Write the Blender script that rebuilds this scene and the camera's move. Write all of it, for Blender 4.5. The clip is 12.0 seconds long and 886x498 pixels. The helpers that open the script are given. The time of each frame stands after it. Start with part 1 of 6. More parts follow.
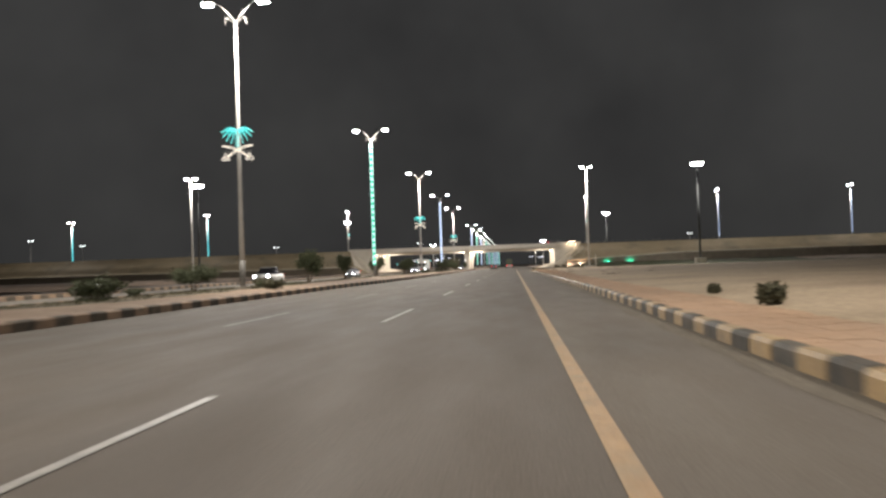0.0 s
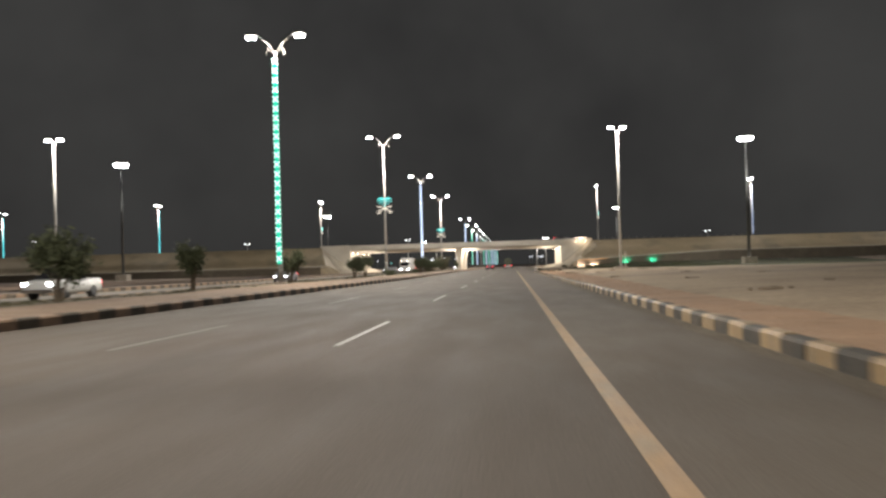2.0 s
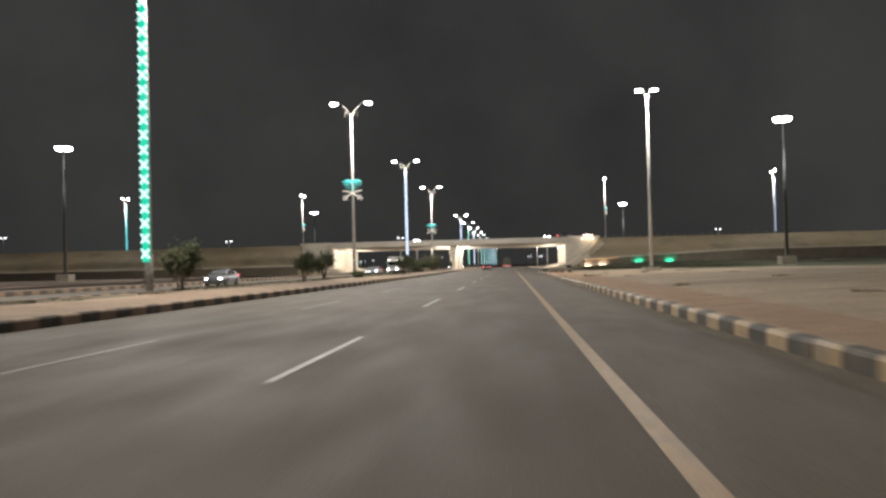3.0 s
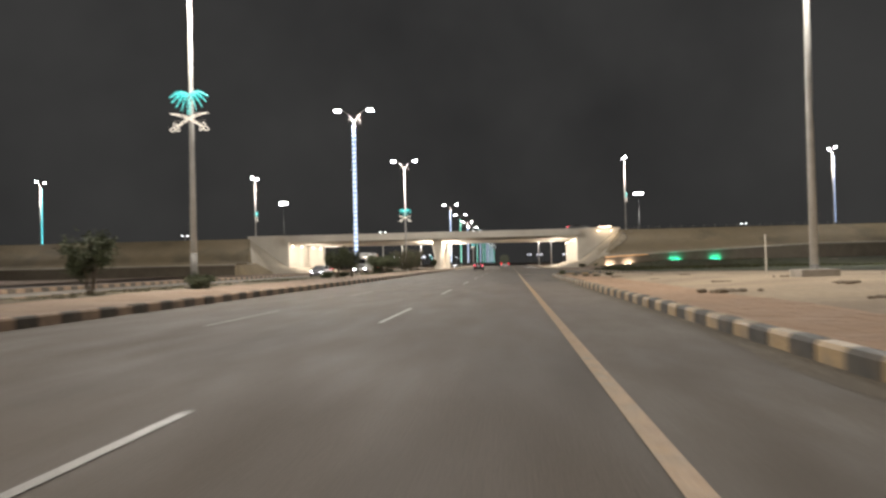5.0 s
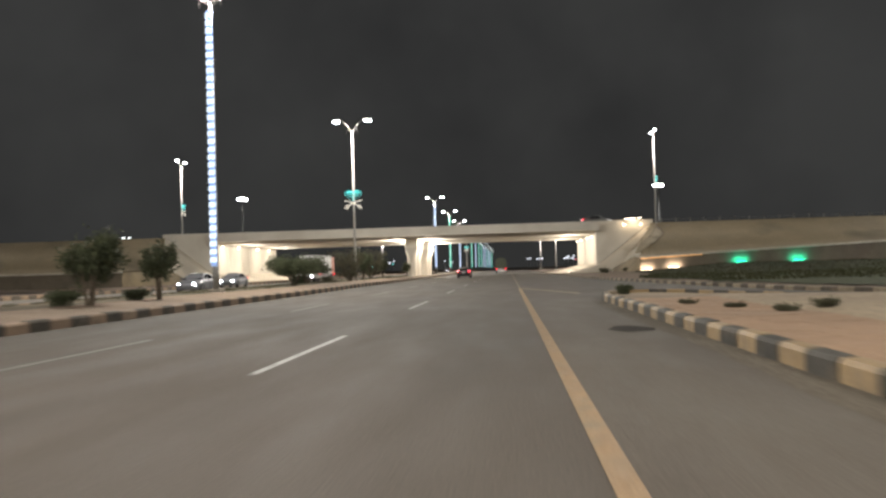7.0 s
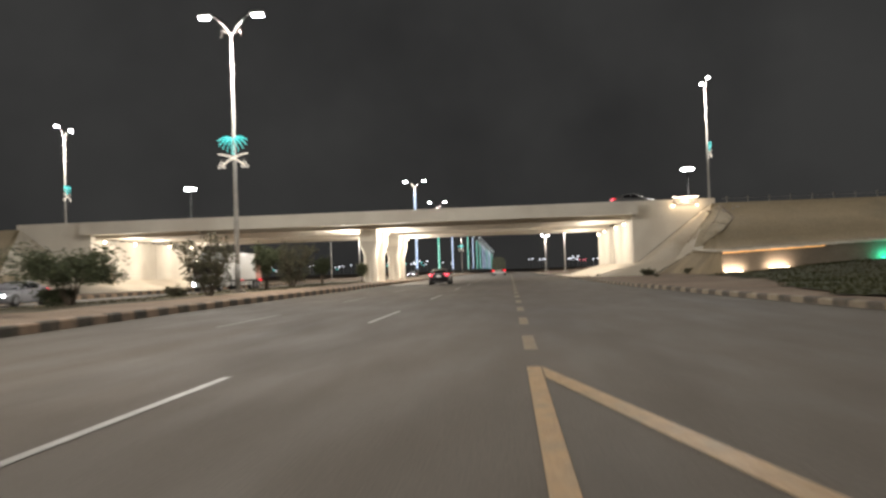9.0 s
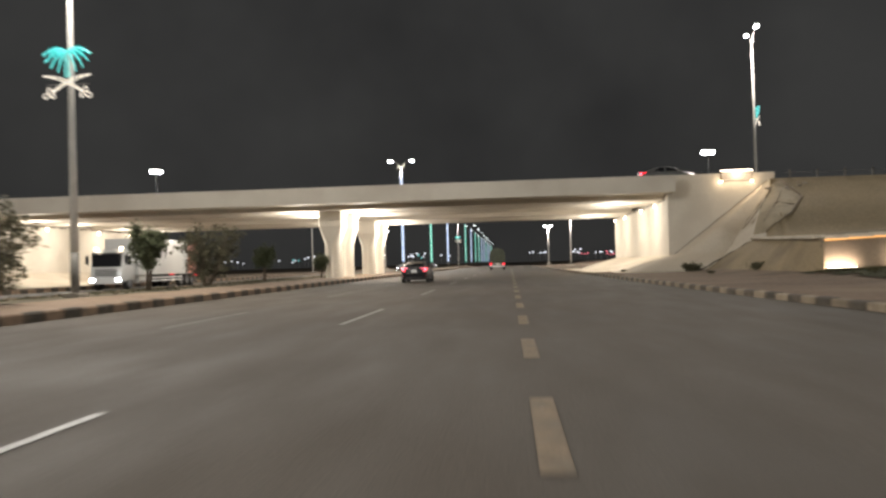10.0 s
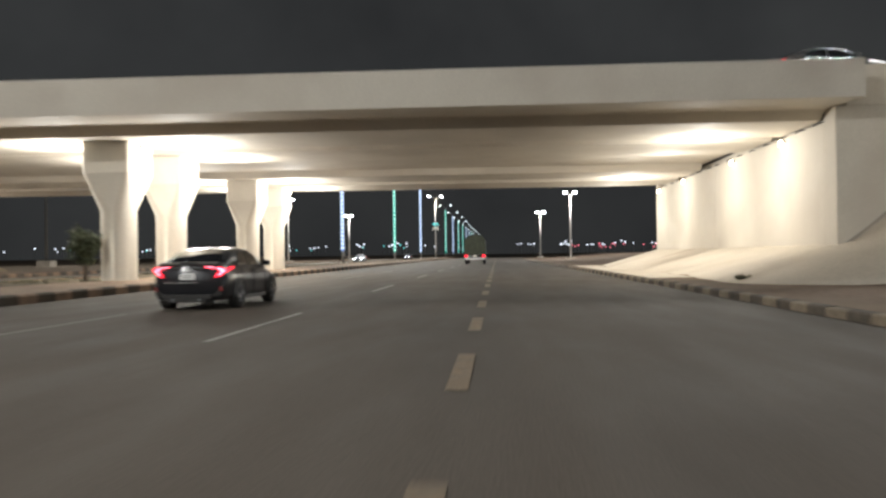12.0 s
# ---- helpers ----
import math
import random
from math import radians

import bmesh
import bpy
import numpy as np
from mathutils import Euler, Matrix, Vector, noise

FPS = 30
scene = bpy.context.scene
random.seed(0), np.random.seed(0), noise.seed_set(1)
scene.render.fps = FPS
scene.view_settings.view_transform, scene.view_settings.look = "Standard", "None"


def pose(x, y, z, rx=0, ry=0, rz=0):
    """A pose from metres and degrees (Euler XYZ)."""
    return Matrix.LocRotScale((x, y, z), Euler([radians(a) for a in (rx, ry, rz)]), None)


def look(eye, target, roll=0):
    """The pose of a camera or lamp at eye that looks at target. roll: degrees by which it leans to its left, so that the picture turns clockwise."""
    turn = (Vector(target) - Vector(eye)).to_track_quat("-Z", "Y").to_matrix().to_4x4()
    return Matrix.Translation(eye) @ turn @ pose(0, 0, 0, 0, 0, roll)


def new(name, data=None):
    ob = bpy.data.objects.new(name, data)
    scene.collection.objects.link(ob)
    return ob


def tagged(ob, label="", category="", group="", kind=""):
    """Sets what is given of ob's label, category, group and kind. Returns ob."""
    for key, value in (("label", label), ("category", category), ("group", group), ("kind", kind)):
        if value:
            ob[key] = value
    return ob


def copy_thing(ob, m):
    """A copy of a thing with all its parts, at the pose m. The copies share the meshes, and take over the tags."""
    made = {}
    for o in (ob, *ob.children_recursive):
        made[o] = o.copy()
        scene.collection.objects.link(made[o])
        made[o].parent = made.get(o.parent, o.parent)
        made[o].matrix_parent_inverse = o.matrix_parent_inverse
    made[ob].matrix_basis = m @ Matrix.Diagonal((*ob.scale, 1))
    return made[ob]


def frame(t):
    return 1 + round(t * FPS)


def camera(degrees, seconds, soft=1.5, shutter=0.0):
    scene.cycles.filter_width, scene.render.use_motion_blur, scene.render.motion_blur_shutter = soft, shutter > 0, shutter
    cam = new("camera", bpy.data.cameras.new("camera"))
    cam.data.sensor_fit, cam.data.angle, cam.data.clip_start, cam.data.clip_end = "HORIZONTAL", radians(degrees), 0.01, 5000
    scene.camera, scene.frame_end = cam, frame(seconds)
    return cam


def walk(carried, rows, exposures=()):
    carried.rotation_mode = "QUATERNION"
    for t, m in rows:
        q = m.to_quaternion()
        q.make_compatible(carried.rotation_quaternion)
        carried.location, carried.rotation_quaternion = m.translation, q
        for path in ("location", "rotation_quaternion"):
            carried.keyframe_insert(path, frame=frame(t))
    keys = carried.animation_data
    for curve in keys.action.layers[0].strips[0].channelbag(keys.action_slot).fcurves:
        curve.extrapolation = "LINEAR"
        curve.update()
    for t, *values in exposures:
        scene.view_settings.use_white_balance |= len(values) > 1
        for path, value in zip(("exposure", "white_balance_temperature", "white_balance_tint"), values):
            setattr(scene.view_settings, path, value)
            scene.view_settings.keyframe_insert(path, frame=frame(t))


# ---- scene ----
cam = camera(56.0, 12.0, soft=2.6, shutter=0.4)
PATH = [
    (0, (0.191, 1.53, 1.228), (0.024, 3.522, 1.271), -1.9),
    (0.5, (0.205, 11.149, 1.194), (0.039, 13.142, 1.236), -1.7),
    (1, (0.122, 20.621, 1.199), (-0.043, 22.614, 1.24), -1.7),
    (1.5, (0.019, 30.443, 1.221), (-0.146, 32.436, 1.262), -1.6),
    (2, (-0.028, 40.512, 1.218), (-0.192, 42.504, 1.26), -1.6),
    (2.5, (-0.137, 50.932, 1.228), (-0.299, 52.925, 1.269), -1.5),
    (3, (-0.191, 61.064, 1.222), (-0.352, 63.057, 1.263), -1.4),
    (5, (-0.108, 101.248, 1.202), (-0.266, 103.241, 1.239), -1.3),
    (5.5, (-0.063, 111.19, 1.202), (-0.22, 113.183, 1.246), -1.3),
    (6, (0.025, 121.444, 1.197), (-0.129, 123.437, 1.248), -1.6),
    (6.5, (0.153, 131.364, 1.193), (-0.004, 133.357, 1.243), -1.8),
    (7, (0.225, 140.849, 1.194), (0.070, 142.843, 1.243), -1.6),
    (9, (0.582, 178.146, 1.196), (0.424, 180.139, 1.249), -1.9),
    (9.5, (0.589, 187.472, 1.192), (0.43, 189.465, 1.241), -1.7),
    (10, (0.616, 196.912, 1.183), (0.457, 198.906, 1.219), -1.6),
    (10.5, (0.639, 205.965, 1.22), (0.481, 207.959, 1.254), -1.5),
    (11, (0.718, 215.169, 1.212), (0.562, 217.163, 1.247), -1.2),
    (11.5, (0.912, 224.344, 1.201), (0.768, 226.339, 1.234), -1.0),
    (12, (1.22, 233.35, 1.18), (1.09, 235.346, 1.193), -0.75),
]
walk(cam, [(t, look(eye, target, roll)) for t, eye, target, roll in PATH],
     exposures=[(0, 0.2, 6400, 13), (0.5, 0.28, 6500, 13), (0.9, 0.32, 6500, 13), (1.5, 0.28, 6500, 13), (2.5, 0.16, 6450, 12), (3.0, 0.14, 6400, 12), (5.0, 0.1, 6450, 13), (5.5, 0.1, 6400, 12),
                (6.5, 0.12, 6350, 11), (7.0, 0.1, 6350, 11), (9.0, 0.04, 6450, 12), (10.5, -0.02, 6400, 12), (11.5, -0.06, 6200, 11), (12.0, -0.05, 6050, 10)])

# ---- sky and light ----
world = bpy.data.worlds.new("night_sky")
scene.world = world
world.use_nodes = True
wn, wl = world.node_tree.nodes, world.node_tree.links
bg = wn["Background"]
tc = wn.new("ShaderNodeTexCoord")
sep = wn.new("ShaderNodeSeparateXYZ")
ramp = wn.new("ShaderNodeValToRGB")
cloud = wn.new("ShaderNodeTexNoise")
cloud.inputs["Scale"].default_value = 3.4
cloud.inputs["Detail"].default_value = 4
mixn = wn.new("ShaderNodeMix")
mixn.data_type, mixn.blend_type = "RGBA", "MULTIPLY"
mixn.inputs[0].default_value = 0.8
cr = wn.new("ShaderNodeValToRGB")
cr.color_ramp.elements[0].position, cr.color_ramp.elements[0].color = 0.34, (0.50, 0.50, 0.52, 1)
cr.color_ramp.elements[1].position, cr.color_ramp.elements[1].color = 0.66, (1, 1, 1, 1)
ramp.color_ramp.elements[0].position, ramp.color_ramp.elements[0].color = 0.0, (0.037, 0.037, 0.035, 1)
ramp.color_ramp.elements[1].position, ramp.color_ramp.elements[1].color = 0.35, (0.043, 0.043, 0.041, 1)
wl.new(tc.outputs["Generated"], sep.inputs[0])
wl.new(sep.outputs["Z"], ramp.inputs[0])
wl.new(tc.outputs["Generated"], cloud.inputs["Vector"])
wl.new(cloud.outputs[0], cr.inputs[0])
wl.new(ramp.outputs[0], mixn.inputs[6])
wl.new(cr.outputs[0], mixn.inputs[7])
wl.new(mixn.outputs[2], bg.inputs[0])
bg.inputs[1].default_value = 1.0

STREET, MAST, WALL_LAMP, FLOOD = 12600.0, 34000.0, 1300.0, 100.0


def spot(name, parent, at, target, watts, colour=(1.0, 0.948, 0.845), angle=150, radius=0.25, blend=0.6):
    d = bpy.data.lights.new(name, "SPOT")
    d.energy, d.color, d.spot_size, d.spot_blend, d.shadow_soft_size = watts, colour, radians(angle), blend, radius
    ob = new(name, d)
    ob.matrix_world = look(at, target)
    ob.parent = parent
    return ob


def point(name, parent, at, watts, colour, radius=0.12):
    d = bpy.data.lights.new(name, "POINT")
    d.energy, d.color, d.shadow_soft_size = watts, colour, radius
    ob = new(name, d)
    ob.location = at
    ob.parent = parent
    return ob


# ---- materials ----
def surface(name, c1, c2, scale=3.0, rough=0.85, metal=0.0, fine=40.0, fine_amount=0.25, bump=0.2, bump_scale=60.0,
            stretch=(1, 1, 1), local=False, brick=0.0, stain=None, stain_scale=0.4, spec=0.4, vary=0.0):
    """A weathered surface: two tones at a broad scale, a fine grain, stains with a shape of their own, a fine relief."""
    m = bpy.data.materials.new(name)
    m.use_nodes = True
    n, l = m.node_tree.nodes, m.node_tree.links
    b = n["Principled BSDF"]
    b.inputs["Roughness"].default_value, b.inputs["Metallic"].default_value = rough, metal
    b.inputs["Specular IOR Level"].default_value = spec
    if local:
        src = n.new("ShaderNodeTexCoord").outputs["Object"]
    else:
        src = n.new("ShaderNodeNewGeometry").outputs["Position"]
    mp = n.new("ShaderNodeMapping")
    mp.inputs["Scale"].default_value = stretch
    l.new(src, mp.inputs[0])

    def noise_tex(s, detail=4):
        t = n.new("ShaderNodeTexNoise")
        t.inputs["Scale"].default_value, t.inputs["Detail"].default_value = s, detail
        l.new(mp.outputs[0], t.inputs["Vector"])
        return t.outputs[0]

    def mix(kind, f, a, bb):
        x = n.new("ShaderNodeMix")
        x.data_type, x.blend_type = "RGBA", kind
        for i, v in ((0, f), (6, a), (7, bb)):
            if isinstance(v, (int, float)):
                x.inputs[i].default_value = v
            elif isinstance(v, tuple):
                x.inputs[i].default_value = (*v, 1)
            else:
                l.new(v, x.inputs[i])
        return x.outputs[2]

    def ramped(v, p0, p1, a=0.0, bb=1.0):
        r = n.new("ShaderNodeMapRange")
        r.inputs[1].default_value, r.inputs[2].default_value, r.inputs[3].default_value, r.inputs[4].default_value = p0, p1, a, bb
        l.new(v, r.inputs[0])
        return r.outputs[0]

    col = mix("MIX", ramped(noise_tex(scale), 0.35, 0.65), c1, c2)
    grain = ramped(noise_tex(fine, 3), 0.3, 0.7, 1 - fine_amount, 1 + fine_amount)
    comb = n.new("ShaderNodeCombineColor")
    for i in range(3):
        l.new(grain, comb.inputs[i])
    col = mix("MULTIPLY", 1.0, col, comb.outputs[0])
    if stain:
        col = mix("MIX", ramped(noise_tex(stain_scale, 6), 0.52, 0.68, 0.0, 0.75), col, stain)
    course = None
    if brick:
        bt = n.new("ShaderNodeTexBrick")
        for key, v in (("Scale", 1.0), ("Brick Width", brick * 2), ("Row Height", brick), ("Mortar Size", brick * 0.09), ("Mortar Smooth", 0.6)):
            bt.inputs[key].default_value = v
        bt.inputs["Color1"].default_value, bt.inputs["Color2"].default_value, bt.inputs["Mortar"].default_value = (1, 1, 1, 1), (0.84, 0.84, 0.84, 1), (0.55, 0.52, 0.5, 1)
        l.new(src, bt.inputs["Vector"])
        col, course = mix("MULTIPLY", 0.8, col, bt.outputs[0]), bt.outputs["Fac"]
    if vary:
        info = n.new("ShaderNodeObjectInfo")
        col = mix("MIX", ramped(info.outputs["Random"], 0, 1, 0, vary), col, tuple(0.45 * v for v in c1))
    l.new(col, b.inputs["Base Color"])
    if bump:
        bp = n.new("ShaderNodeBump")
        bp.inputs["Strength"].default_value, bp.inputs["Distance"].default_value = bump, 0.02
        high = noise_tex(bump_scale, 5)
        if course:
            sub = n.new("ShaderNodeMath")
            sub.operation = "SUBTRACT"
            l.new(high, sub.inputs[0])
            l.new(course, sub.inputs[1])
            high = sub.outputs[0]
        l.new(high, bp.inputs["Height"])
        l.new(bp.outputs[0], b.inputs["Normal"])
    l.new(ramped(noise_tex(scale * 2.3), 0.3, 0.7, max(rough - 0.12, 0.03), min(rough + 0.08, 1)), b.inputs["Roughness"])
    return m


def glow(name, colour, strength, sampled=False):
    m = bpy.data.materials.new(name)
    m.use_nodes = True
    b = m.node_tree.nodes["Principled BSDF"]
    b.inputs["Base Color"].default_value = (*[0.5 * v for v in colour], 1)
    b.inputs["Emission Color"].default_value, b.inputs["Emission Strength"].default_value = (*colour, 1), strength
    if not sampled:
        m.cycles.emission_sampling = "NONE"
    return m


def plain(name, colour, rough=0.4, metal=0.0, coat=0.0):
    m = bpy.data.materials.new(name)
    m.use_nodes = True
    b = m.node_tree.nodes["Principled BSDF"]
    b.inputs["Base Color"].default_value, b.inputs["Roughness"].default_value, b.inputs["Metallic"].default_value = (*colour, 1), rough, metal
    b.inputs["Coat Weight"].default_value = coat
    return m


ASPHALT = surface("asphalt", (0.079, 0.0652, 0.0515), (0.072, 0.0595, 0.047), scale=0.5, rough=0.86, fine=55, fine_amount=0.22, bump=0.35,
                  bump_scale=90, stretch=(1, 0.2, 1), stain=(0.062, 0.0525, 0.043), stain_scale=0.35, spec=0.2)
ASPHALT_SIDE = surface("asphalt_side", (0.075, 0.070, 0.064), (0.060, 0.056, 0.052), scale=0.6, rough=0.8, stain=(0.09, 0.08, 0.065), stain_scale=0.2)
SAND = surface("sand", (0.195, 0.138, 0.10), (0.155, 0.109, 0.079), scale=0.16, rough=0.95, fine=7, fine_amount=0.22, bump=0.6, bump_scale=5,
               stain=(0.235, 0.185, 0.14), stain_scale=0.09, spec=0.1)
SAND_PALE = surface("sand_pale", (0.31, 0.242, 0.165), (0.245, 0.188, 0.128), scale=0.2, rough=0.95, fine=6, fine_amount=0.2, bump=0.6, bump_scale=4,
                    stain=(0.17, 0.125, 0.088), stain_scale=0.12, spec=0.1)
DESERT = surface("desert", (0.235, 0.178, 0.125), (0.185, 0.14, 0.098), scale=0.05, rough=0.95, fine=3, bump=0.4, bump_scale=2,
                 stain=(0.15, 0.12, 0.085), stain_scale=0.04, spec=0.1)
BANK = surface("bank_sand", (0.265, 0.208, 0.13), (0.225, 0.177, 0.11), scale=0.22, rough=0.95, fine=5, fine_amount=0.12, bump=0.15, bump_scale=1.6,
               stain=(0.14, 0.118, 0.08), stain_scale=0.13, spec=0.1)
PAVING = surface("paving_slabs", (0.355, 0.233, 0.148), (0.30, 0.198, 0.126), scale=0.5, rough=0.92, fine=16, fine_amount=0.15, bump=0.3, bump_scale=20,
                 stain=(0.31, 0.222, 0.155), stain_scale=0.3, spec=0.15, vary=0.06, brick=0.11)
GRASS = surface("dry_grass", (0.030, 0.034, 0.013), (0.046, 0.044, 0.020), scale=0.5, rough=0.95, fine=14, fine_amount=0.4, bump=0.9, bump_scale=16, spec=0.1)
CONCRETE = surface("concrete", (0.60, 0.555, 0.475), (0.54, 0.495, 0.42), scale=0.35, rough=0.82, fine=18, fine_amount=0.06, bump=0.08, bump_scale=22,
                   stain=(0.48, 0.43, 0.36), stain_scale=0.22, spec=0.25)
CONCRETE_SLOPE = surface("slope_concrete", (0.54, 0.485, 0.40), (0.47, 0.42, 0.34), scale=0.3, rough=0.88, fine=12, fine_amount=0.1, bump=0.15, bump_scale=12,
                         stain=(0.38, 0.32, 0.245), stain_scale=0.2, spec=0.2)
BULB = glow("string_bulb", (1.0, 0.84, 0.66), 14.0)
WARM_STRIP = glow("warm_strip", (1.0, 0.50, 0.16), 0.85)
SPILL = surface("spilled_paving", (0.36, 0.305, 0.22), (0.30, 0.25, 0.175), scale=0.6, rough=0.92, fine=9, fine_amount=0.15, bump=0.3, bump_scale=5, stain=(0.22, 0.18, 0.12), stain_scale=0.8, spec=0.1)
PLINTH = surface("plinth_concrete", (0.34, 0.30, 0.25), (0.26, 0.23, 0.19), scale=2, rough=0.9, local=True)
KERB_DARK = surface("kerb_black_paint", (0.044, 0.040, 0.034), (0.064, 0.056, 0.044), scale=3, rough=0.75, fine=30, fine_amount=0.3, stain=(0.11, 0.085, 0.058), stain_scale=1.6, vary=0.5, spec=0.2)
KERB_LIGHT = surface("kerb_yellow_paint", (0.285, 0.188, 0.085), (0.235, 0.16, 0.08), scale=3, rough=0.65, fine=30, fine_amount=0.2, stain=(0.14, 0.11, 0.078), stain_scale=2.0, vary=0.35)
APRON = surface("smooth_apron", (0.24, 0.19, 0.12), (0.205, 0.162, 0.104), scale=0.35, rough=0.92, fine=8, fine_amount=0.15, bump=0.15, bump_scale=6, stain=(0.145, 0.115, 0.08), stain_scale=0.25, spec=0.1)
YELLOW_FADED = surface("faded_yellow_paint", (0.185, 0.132, 0.076), (0.14, 0.10, 0.062), scale=4, rough=0.7, fine=45, fine_amount=0.35, stain=(0.10, 0.08, 0.055), stain_scale=2.5)
WORN_DARK = surface("worn_dark_kerb", (0.055, 0.048, 0.038), (0.10, 0.08, 0.06), scale=4, rough=0.85, fine=25, fine_amount=0.35, stain=(0.15, 0.115, 0.08), stain_scale=1.9, vary=0.4, spec=0.2)
WORN_LIGHT = surface("worn_pale_kerb", (0.25, 0.20, 0.14), (0.18, 0.142, 0.098), scale=4, rough=0.8, fine=25, fine_amount=0.3, stain=(0.13, 0.10, 0.07), stain_scale=1.7, vary=0.5, spec=0.2)
MEDIAN_LIGHT = surface("dusty_pale_kerb", (0.27, 0.182, 0.122), (0.215, 0.146, 0.098), scale=3, rough=0.8, fine=30, fine_amount=0.2, stain=(0.12, 0.095, 0.068), stain_scale=1.8, vary=0.4, spec=0.2)
VERGE_EARTH = surface("verge_earth", (0.165, 0.115, 0.080), (0.12, 0.086, 0.060), scale=0.25, rough=0.95, fine=6, fine_amount=0.25, bump=0.6, bump_scale=4, stain=(0.20, 0.15, 0.105), stain_scale=0.15, spec=0.1)
JOINT = plain("dark_joint", (0.06, 0.05, 0.04), 0.9)
PAINT_WHITE = surface("road_paint_white", (0.21, 0.195, 0.172), (0.155, 0.145, 0.13), scale=4, rough=0.6, fine=45, fine_amount=0.35, stain=(0.14, 0.13, 0.12), stain_scale=3)
PAINT_FADED = surface("faded_road_paint", (0.13, 0.118, 0.10), (0.098, 0.088, 0.076), scale=4, rough=0.7, fine=45, fine_amount=0.35, stain=(0.085, 0.075, 0.062), stain_scale=2)
PAINT_YELLOW = surface("road_paint_yellow", (0.285, 0.178, 0.084), (0.22, 0.14, 0.072), scale=4, rough=0.6, fine=45, fine_amount=0.3, stain=(0.17, 0.14, 0.09), stain_scale=3)
SLEEVE = surface("sleeve_paint", (0.16, 0.15, 0.135), (0.12, 0.113, 0.1), scale=5, rough=0.75, local=True)
STEEL = surface("galvanised_steel", (0.50, 0.485, 0.455), (0.42, 0.408, 0.38), scale=3, rough=0.6, metal=0.1, fine=20, fine_amount=0.1, bump=0.03, local=True)
POLE_DARK = surface("dark_pole_paint", (0.24, 0.23, 0.21), (0.18, 0.172, 0.16), scale=4, rough=0.6, local=True)
# Mast shaft colour, darkened to offset the crown lights' glare on it.
MAST_DARK = surface("mast_dark_tone", (0.085, 0.082, 0.075), (0.06, 0.058, 0.054), scale=4, rough=0.7, local=True)
BARK = surface("bark", (0.10, 0.075, 0.05), (0.06, 0.046, 0.032), scale=8, rough=0.95, bump=0.8, bump_scale=30, local=True)
LEAF = surface("leaf", (0.060, 0.068, 0.030), (0.042, 0.050, 0.022), scale=5, rough=0.8, fine=30, bump=0, local=True)
LEAF_DRY = surface("dry_leaf", (0.085, 0.078, 0.042), (0.058, 0.055, 0.029), scale=5, rough=0.85, fine=30, bump=0, local=True)
STONE = surface("stone", (0.22, 0.17, 0.12), (0.15, 0.115, 0.08), scale=5, rough=0.95, local=True)
LAMP_GLOW = glow("lamp_lens", (0.93, 1.0, 0.97), 60)
FAR_GLOW = glow("far_lamp_lens", (0.93, 1.0, 0.97), 7)
WARM_GLOW = glow("warm_lamp", (1.0, 0.82, 0.58), 25)
GREEN_TUBE = glow("green_light_strip", (0.0, 0.52, 0.33), 1.0)
GREEN_MOTIF = glow("green_white_light", (0.72, 1.0, 0.92), 1.6)
CYAN_TUBE = glow("cyan_light_strip", (0.0, 0.60, 0.66), 1.3)
CYAN_MOTIF = glow("pale_cyan_light", (0.25, 0.95, 1.0), 1.3)
WHITE_TUBE = glow("blue_light_strip", (0.28, 0.42, 0.75), 0.75)
WHITE_MOTIF = glow("white_light", (0.80, 0.91, 1.0), 1.5)
PALM_GLOW = glow("teal_rope_light", (0.22, 0.95, 0.88), 1.3)
PALM_LEAF = glow("teal_mesh_panel", (0.0, 0.46, 0.44), 0.75)
SWORD_GLOW = glow("cream_rope_light", (1.0, 0.90, 0.74), 1.15)
RED_GLOW = glow("red_lamp", (1.0, 0.010, 0.030), 3.5)
RED_CORE = glow("red_lamp_core", (1.0, 0.22, 0.30), 5.5)
HEAD_GLOW = glow("headlamp", (0.9, 0.95, 1.0), 40)
GREEN_SPOT = glow("green_flood_lens", (0.1, 1.0, 0.6), 6)
DARK_PAINT = plain("dark_grey_car_paint", (0.020, 0.020, 0.023), 0.32, 0.3, 0.5)
WHITE_PAINT = plain("white_car_paint", (0.5, 0.5, 0.485), 0.35, 0.0, 0.6)
SILVER_PAINT = plain("silver_car_paint", (0.12, 0.12, 0.12), 0.4, 0.2, 0.4)
GLASS = plain("tinted_glass", (0.012, 0.012, 0.014), 0.06, 0.0, 0.5)
RUBBER = surface("rubber", (0.022, 0.021, 0.020), (0.03, 0.028, 0.026), scale=6, rough=0.85, local=True)
RIM = plain("alloy", (0.10, 0.10, 0.105), 0.55, 0.4)
BLACK_PLASTIC = plain("black_plastic", (0.018, 0.018, 0.018), 0.5)
PLATE = plain("plate_white", (0.75, 0.74, 0.72), 0.5)
RED_PLASTIC = plain("red_reflector", (0.30, 0.012, 0.015), 0.3)
CHROME = plain("chrome", (0.7, 0.7, 0.7), 0.15, 1.0)
TARP = surface("dark_tarpaulin", (0.05, 0.055, 0.035), (0.035, 0.04, 0.028), scale=2, rough=0.9, local=True)


# ---- building helpers ----
def part(name, bm, material, parent=None, label=""):
    me = bpy.data.meshes.new(name)
    bm.to_mesh(me)
    bm.free()
    me.materials.append(material)
    ob = new(name, me)
    if parent is not None:
        ob.parent = parent
    if label:
        ob["label"] = label
    return ob


def share(name, me, parent, at=(0, 0, 0), turn=0.0, scale=(1, 1, 1)):
    ob = new(name, me)
    ob.parent = parent
    ob.location, ob.rotation_euler, ob.scale = at, (0, 0, turn), scale
    return ob


